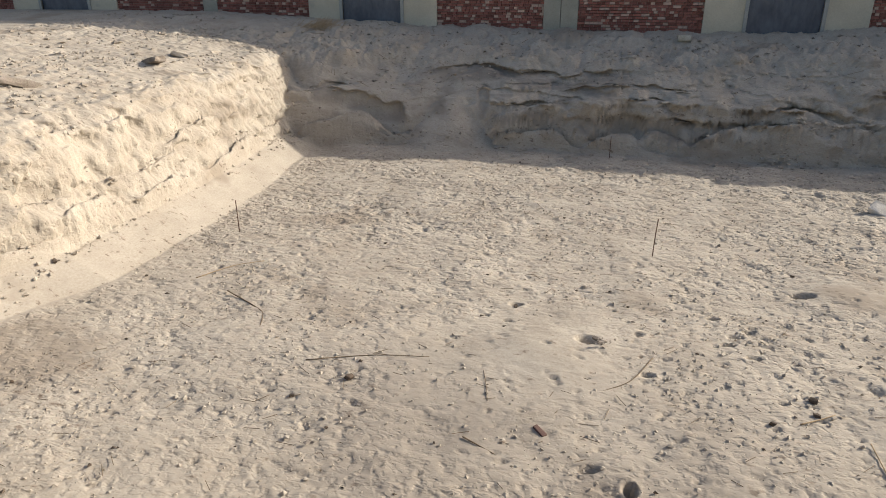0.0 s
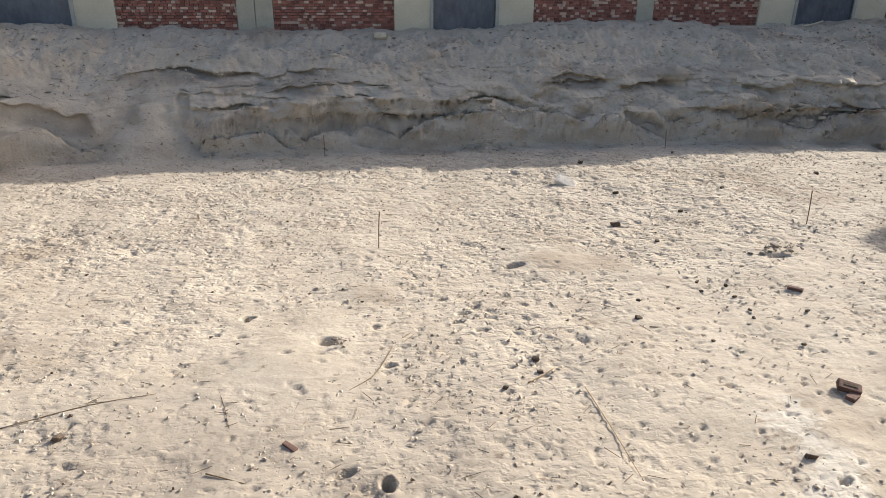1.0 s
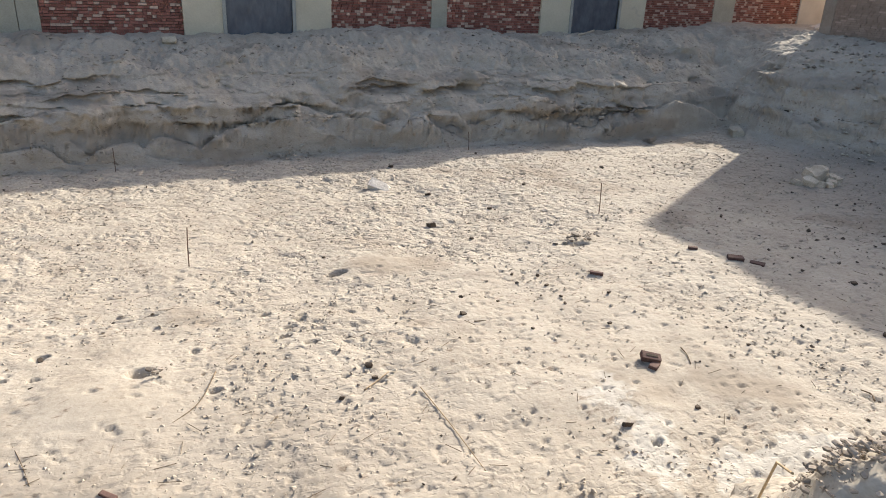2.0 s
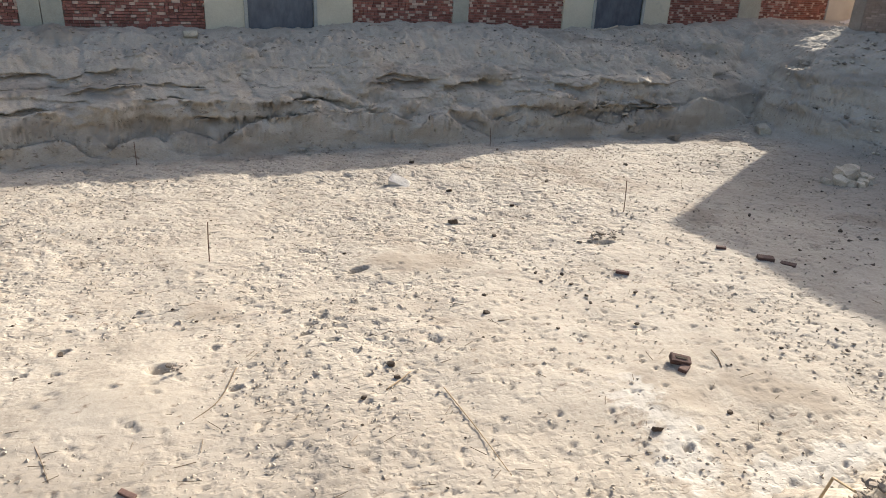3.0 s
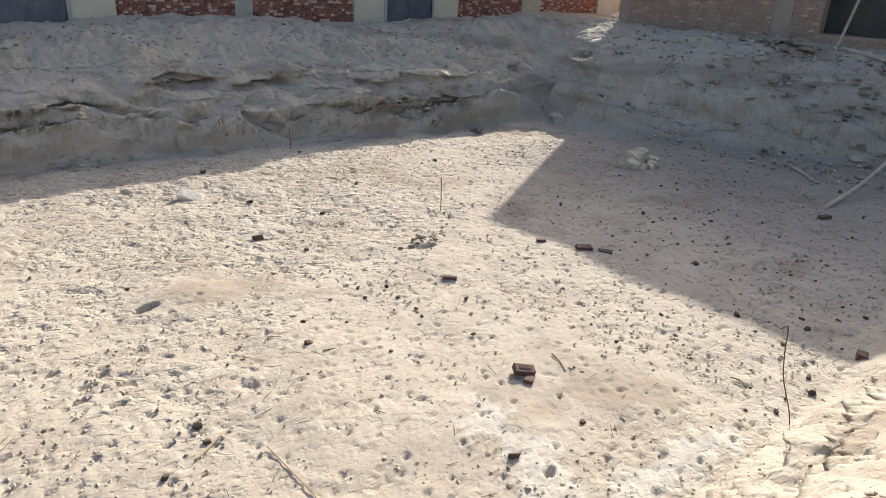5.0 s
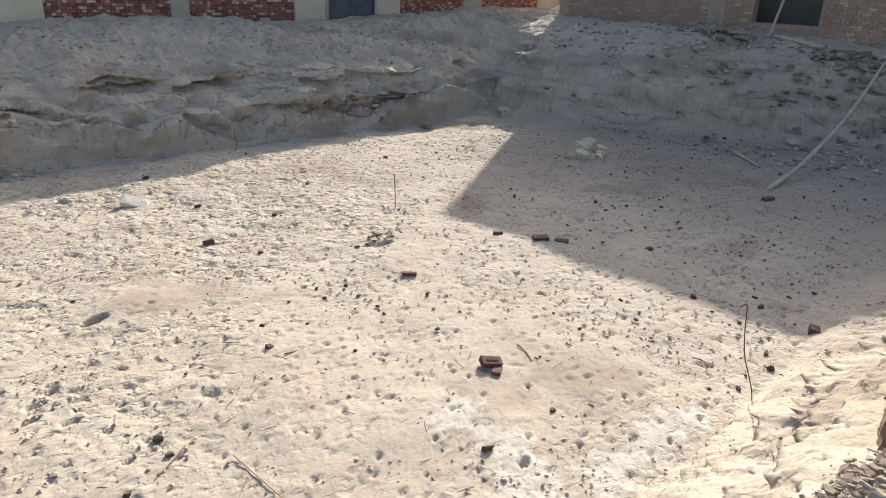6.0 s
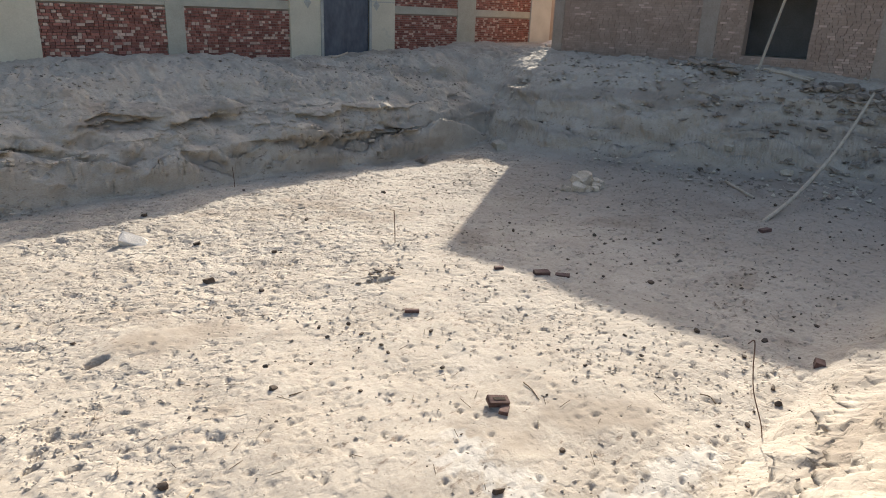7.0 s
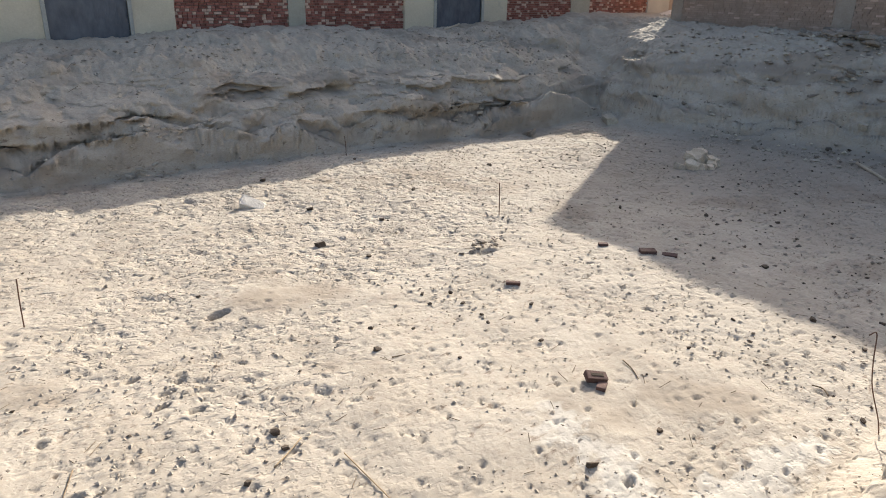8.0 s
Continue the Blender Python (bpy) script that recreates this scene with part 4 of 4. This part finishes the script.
CLODS_FAR = ((4.32, 8.58, 0.09), (4.87, 7.67, 0.08), (4.33, 10.12, 0.1), (6.18, 10.55, 0.07), (7.09, 2.57, 0.06), (6.91, 2.44, 0.07), (7.5, 3.94, 0.09), (8.52, 5.34, 0.06), (12.39, 4.24, 0.06), (14.06, 6.3, 0.12), (14.26, 6.02, 0.09),
             (13.34, 9.82, 0.1), (4.13, 4.83, 0.045), (4.15, 5.13, 0.045), (4.21, 5.4, 0.045), (3.89, 5.31, 0.04), (3.96, 5.53, 0.045), (4.07, 4.67, 0.04), (9.07, 4.64, 0.07), (7.86, 6.25, 0.06), (10.07, 5.76, 0.06), (-5.35, 4.75, 0.07), (5.93, 8.47, 0.07), (7.84, 8.98, 0.09))
for k, (x, y, r) in enumerate(CLODS_NEAR + CLODS_FAR):
    stone(x, y, (r * 0.52, r * 0.4, r * 0.32), CLOD, "small dark clod of earth lying on the sand", "dark clods", 70 + k, 1, "clod")


# twigs and straw that can be told apart
def twig(points, radius, label, material=DRY):
    pts = [(x, y, ground_z(x, y) + radius * 0.8 + 0.35 * up) for x, y, up in points]
    return tagged(mesh_ob("twig", tube(smooth_line(pts, 5), radius, 6, 0.6), material, smooth=True), label, "twig", "twigs on the sand")


twig([(-3.50, 4.95, 0.01), (-3.00, 4.66, 0.02), (-2.89, 4.53, 0.01), (-2.82, 4.35, 0.01)], 0.007, "crooked dry twig lying on the sand")
twig([(-3.99, 5.16, 0.01), (-3.76, 5.52, 0.02), (-3.48, 5.71, 0.01)], 0.005, "thin dry stalk lying on the sand", STRAW)
twig([(-2.16, 3.89, 0.01), (-1.63, 4.10, 0.015), (-1.17, 4.20, 0.01)], 0.0045, "long dry stalk lying on the sand")
twig([(-0.67, 3.24, 0.03), (-0.55, 3.18, 0.03), (-0.42, 3.12, 0.01)], 0.006, "short thick twig lying on the sand")
twig([(2.10, 3.82, 0.01), (2.11, 3.28, 0.02), (2.11, 2.75, 0.0)], 0.005, "straight stalk half sunk in the sand", STRAW)
twig([(3.02, 4.65, 0.015), (3.18, 4.62, 0.015)], 0.006, "short dry stalk on the sand")
twig([(4.51, 3.51, 0.03), (4.47, 3.39, 0.02), (4.40, 3.27, 0.0)], 0.006, "short dry twig beside the brick")
tagged(mesh_ob("reed", tube([(2.32, 1.04, ground_z(2.32, 1.04) + 0.01), (2.14, 0.86, 1.47), (1.95, 0.68, 1.62)], 0.005, 6), STRAW), "pale dry reed sticking out of the near bank", "reed")
twig([(2.5, 0.98, 0.02), (2.42, 0.88, 0.06), (2.33, 0.76, 0.03)], 0.005, "thin brown stalk lying on the heap of earth")
twig([(5.4, 2.28, 0.01), (5.46, 2.35, 0.02), (5.42, 2.42, 0.06)], 0.008, "short bent twig on the sand")
twig([(1.68, 3.96, 0.01), (1.82, 4.04, 0.02), (1.95, 4.13, 0.01)], 0.006, "pale dry stalk on the sand", STRAW)
twig([(-0.70, 4.16, 0.01), (-0.63, 3.92, 0.02), (-0.58, 3.71, 0.01)], 0.0035, "crooked root on the sand")
twig([(0.67, 4.66, 0.02), (0.49, 4.27, 0.02), (0.27, 4.07, 0.0)], 0.0045, "dry stalk below the hollow")


def fast_cloud(name, count, zone, size, materials, label, category, seed, patch=None, rise=0.35, flat=0.6):
    """Very many small uneven crumbs as one mesh; each an octahedron with its own proportions."""
    rng = np.random.default_rng(seed)
    x, y = rng.uniform(zone[0], zone[1], count), rng.uniform(zone[2], zone[3], count)
    if patch:
        keep = vnoise(x * patch, y * patch, seed + 7) + 0.5 * vnoise(x * patch * 3, y * patch * 3, seed + 8) > rng.uniform(-0.9, 0.7, count)
        x, y = x[keep], y[keep]
    n = len(x)
    z = terrain(x, y)[0]
    r = size[0] + (size[1] - size[0]) * rng.random(n) ** 3
    ax = np.array([[1, 0, 0], [-1, 0, 0], [0, 1, 0], [0, -1, 0], [0, 0, 1], [0, 0, -1]], float)
    v = ax[None] * rng.uniform(0.6, 1.3, (n, 6, 1)) * r[:, None, None] + rng.normal(0, 0.18, (n, 6, 3)) * r[:, None, None]
    ang = rng.uniform(0, 6.283, n)
    c, s = np.cos(ang)[:, None], np.sin(ang)[:, None]
    v = np.stack([v[..., 0] * c - v[..., 1] * s, v[..., 0] * s + v[..., 1] * c, v[..., 2] * flat], -1)
    v = v + np.stack([x, y, z + r * rise], -1)[:, None]
    tri = np.array([[0, 2, 4], [2, 1, 4], [1, 3, 4], [3, 0, 4], [2, 0, 5], [1, 2, 5], [3, 1, 5], [0, 3, 5]])
    f = (np.arange(n)[:, None, None] * 6 + tri[None]).reshape(-1, 3)
    me = bpy.data.meshes.new(name)
    me.from_pydata(v.reshape(-1, 3).tolist(), [], f.tolist())
    for m in materials:
        me.materials.append(m)
    me.polygons.foreach_set("material_index", np.repeat(rng.integers(0, len(materials), n), 8).astype(np.int32))
    return tagged(new(name, me), label, category, kind="stuff")


def stalks(name, count, zone, length, radius, material, label, seed, patch=0.5):
    """Very many thin dry stalks that lie on the sand, as one mesh of slim three-sided rods."""
    rng = np.random.default_rng(seed)
    x, y = rng.uniform(zone[0], zone[1], count), rng.uniform(zone[2], zone[3], count)
    keep = vnoise(x * patch, y * patch, seed + 7) > rng.uniform(-0.8, 0.8, count)
    x, y = x[keep], y[keep]
    n = len(x)
    ln, ang = rng.uniform(*length, n), rng.normal(0.1, 0.8, n)
    dx, dy = np.cos(ang) * ln / 2, np.sin(ang) * ln / 2
    za, zb = terrain(x - dx, y - dy)[0] + 0.012, terrain(x + dx, y + dy)[0] + 0.012
    v, px, py = [], -np.sin(ang), np.cos(ang)
    for sx, zz in ((-1, za), (1, zb)):
        for ox, oz in ((-1, 0), (1, 0), (0, 1.6)):
            v.append(np.stack([x + sx * dx + px * ox * radius, y + sx * dy + py * ox * radius, zz + oz * radius], -1))
    v = np.stack(v, 1)
    tri = [(0, 1, 4, 3), (1, 2, 5, 4), (2, 0, 3, 5)]
    f = (np.arange(n)[:, None, None] * 6 + np.array(tri)[None]).reshape(-1, 4)
    me = bpy.data.meshes.new(name)
    me.from_pydata(v.reshape(-1, 3).tolist(), [], f.tolist())
    me.materials.append(material)
    return tagged(new(name, me), label, "straw", kind="stuff")


fast_cloud("sand_crumbs", 30000, (-4.9, 14.0, 1.95, 11.1), (0.004, 0.02), (SAND,), "small crumbs of dried sand strewn over the floor", "crumbs", 5, 0.7)
fast_cloud("sand_clods", 26000, (-4.8, 13.8, 2.0, 11.0), (0.007, 0.026), (SAND,), "flat flakes and clods of dried sand on the floor", "clods", 33, 0.9, 0.15, 0.45)
fast_cloud("plateau_clods", 1500, (-11.5, -8.3, 4.0, 14.2), (0.01, 0.06), (SAND, SAND, RUBBLE), "clods strewn on the bank top", "clods", 34, 0.8)
fast_cloud("dark_crumbs", 2600, (-4.9, 14.4, 1.95, 11.1), (0.005, 0.024), (CLOD, RUBBLE), "dark crumbs of earth strewn over the floor", "crumbs", 6, 0.4)
fast_cloud("bank_clods", 7000, (-5.5, 13.5, 11.0, 14.4), (0.008, 0.045), (SAND, SAND, SAND, RUBBLE), "clods and crumbs on the far bank", "clods", 7, 0.8)
fast_cloud("slope_clods", 9000, (-8.5, -5.25, 2.5, 13.0), (0.008, 0.04), (SAND,), "clods and crumbs on the sunny bank", "clods", 8, 0.8)
fast_cloud("east_clods", 4200, (13.0, 17.3, 2.0, 11.5), (0.01, 0.07), (RUBBLE, SAND, STONE), "stones and clods on the bank below the house", "clods", 9, 0.8)
fast_cloud("near_clods", 2500, (2.0, 8.5, 0.2, 1.95), (0.004, 0.014), (SAND, SAND, RUBBLE), "clods on the near bank", "clods", 10, 0.9)
fast_cloud("shade_crumbs", 1500, (7.0, 14.4, 2.2, 9.0), (0.008, 0.035), (CLOD, RUBBLE), "dark crumbs of earth on the shaded floor", "crumbs", 36, 0.5)
stalks("straw_litter", 1300, (-4.6, 13.5, 2.2, 11.0), (0.03, 0.15), 0.0022, DRY, "thin dry stalks scattered on the trampled sand", 11)
stalks("wall_litter", 200, (-6, 15, 11.6, 14.6), (0.05, 0.25), 0.004, DRY, "dry stalks on the far bank", 12)


# a tuft of dry straw on the bank top
def straw_tuft(x, y, name="straw_tuft"):
    rng, bm = random.Random(9), bmesh.new()
    z = ground_z(x, y)
    for _ in range(140):
        a, ln = rng.gauss(0.25, 0.6), rng.uniform(0.12, 0.38)
        p = Vector((x + rng.gauss(0, 0.22), y + rng.gauss(0, 0.12), z + rng.uniform(0.0, 0.09)))
        d = Vector((math.cos(a) * ln, math.sin(a) * ln, rng.uniform(0.0, 0.3)))
        q = tube([p - d / 2, p + d / 2], 0.004, 3)
        me = bpy.data.meshes.new("tmp")
        q.to_mesh(me)
        q.free()
        bm.from_mesh(me)
        bpy.data.meshes.remove(me)
    return tagged(mesh_ob(name, bm, STRAW), "loose tuft of dry yellow straw on the bank", "straw", kind="stuff")


straw_tuft(-6.0, 13.5)


# rubble under the house wall
def slab_heap(name, spots, count, spread, label, seed, sizes=(0.05, 0.2), material=RUBBLE):
    rng, bm = random.Random(seed), bmesh.new()
    for _ in range(count):
        cx, cy = rng.choice(spots)
        x, y = cx + rng.gauss(0, spread[0]), cy + rng.gauss(0, spread[1])
        s = sizes[0] + (sizes[1] - sizes[0]) * rng.random() ** 2
        lump(bm, (x, y, ground_z(x, y) + s * 0.25 + rng.uniform(0, 0.08)), (s, s * rng.uniform(0.5, 0.9), s * rng.uniform(0.2, 0.45)), rng, 0, 1)
    return tagged(mesh_ob(name, bm, material), label, "rubble", kind="stuff")


slab_heap("house_rubble", ((16.3, 7.85), (16.3, 7.3), (16.2, 4.9), (16.3, 4.4), (16.4, 3.8), (16.5, 3.2)), 200, (0.18, 0.32), "broken slabs and stones heaped below the house wall", 14)
slab_heap("slope_rubble", ((15.5, 4.2), (15.3, 5.4), (14.6, 6.6), (15.8, 3.4)), 160, (0.35, 0.6), "stones scattered on the bank", 15, (0.03, 0.12))
slab_heap("far_rubble", ((3.7, 11.5), (4.3, 11.6), (3.1, 11.45), (9.0, 11.2), (8.0, 11.25)), 170, (0.35, 0.1), "fallen lumps of earth on the far bank", 16, (0.015, 0.07), SAND)
slab_heap("hollow_crumbs", ((0.2, 4.8), (0.26, 4.74)), 26, (0.05, 0.04), "dark broken crumbs in the sandy hollow", 19, (0.008, 0.035))
slab_heap("mark_crumbs", ((5.25, 6.12), (5.4, 6.15)), 40, (0.1, 0.05), "dark crumbs of earth in a scraped hollow", 20, (0.008, 0.045))
slab_heap("near_rubble", ((2.6, 0.78), (2.4, 0.75), (2.25, 0.7), (2.75, 0.8), (2.5, 0.6)), 900, (0.1, 0.09), "grey broken earth and stones heaped on the near bank", 17, (0.004, 0.022), RUBBLE)
stone(2.8, 0.8, (0.05, 0.04, 0.035), RUBBLE, "dark lump of earth on the near heap", seed=68, lift=0.02)
stone(2.62, 0.78, (0.04, 0.03, 0.03), RUBBLE, "dark clod of earth on the near heap", seed=69, lift=0.01)


# the remaining stump of dark layered earth on the near bank
def earth_stump():
    bm = bmesh.new()
    n, m = 150, 70
    for i in range(n):
        for j in range(m):
            bm.verts.new((0, 0, 0))
    bm.verts.ensure_lookup_table()
    cx, cy, hx, hy = 3.72, 0.24, 0.6, 0.6
    for i in range(n):
        a = 2 * math.pi * i / n
        c, s = math.cos(a), math.sin(a)
        k = 1 / max(abs(c), abs(s)) ** 0.8
        for j in range(m):
            z = 0.75 + 1.28 * min(1.0, j / (m - 14))
            lay = 0.07 * noise.noise((0.3 * c, 0.3 * s, z * 4.2)) + 0.06 * (1 if 1.42 < z < 1.6 else 0) + 0.035 * noise.noise((c * 3, s * 3, z * 7)) + 0.02 * noise.noise((c * 9, s * 9, z * 16)) + 0.012 * noise.noise((c * 24, s * 24, z * 40))
            shrink = 1.0 if j < m - 14 else 1.0 - 0.075 * (j - (m - 14))
            zz = z + (0.05 * noise.noise((c * 2 * shrink, s * 2 * shrink, 5)) + 0.006 * (j - (m - 14)) if j >= m - 14 else 0)
            bm.verts[i * m + j].co = (cx + (hx * c * k + lay * c) * shrink, cy + (hy * s * k + lay * s) * shrink, zz)
    for i in range(n):
        for j in range(m - 1):
            a, b = i * m + j, ((i + 1) % n) * m + j
            bm.faces.new((bm.verts[a], bm.verts[b], bm.verts[b + 1], bm.verts[a + 1]))
    bm.faces.new([bm.verts[i * m + m - 1] for i in range(n)])
    for f in bm.faces:
        f.material_index = 1 if f.normal.z > 0.5 or f.calc_center_median().z > 2.02 else 0
    return tagged(mesh_ob("earth_stump", bm, (EARTH, SAND)), "dark layered stump of earth with a pale sandy top", "earth")


earth_stump()


# ---- single bricks: the wall's lower courses and those by the doorway ----
def add_single_bricks(owner, bricks, materials):
    shared = {}
    for (x0, x1, y0, y1, z0, z1), pale in bricks:
        key = (round(x1 - x0, 3), pale)
        if key not in shared:
            bm = boxed(-(x1 - x0) / 2, (x1 - x0) / 2, 0, y1 - y0, 0, z1 - z0)
            me = bpy.data.meshes.new("brick")
            bm.to_mesh(me)
            bm.free()
            me.materials.append(materials[pale])
            shared[key] = me
        ob = new("brick", shared[key])
        ob.parent = owner
        ob.location = ((x0 + x1) / 2, y0, z0)


add_single_bricks(wall_north, SINGLE, (BRICK, BRICK_PALE))
add_single_bricks(house, HOUSE_SINGLE, (BRICK_TAN, BRICK_PALE))
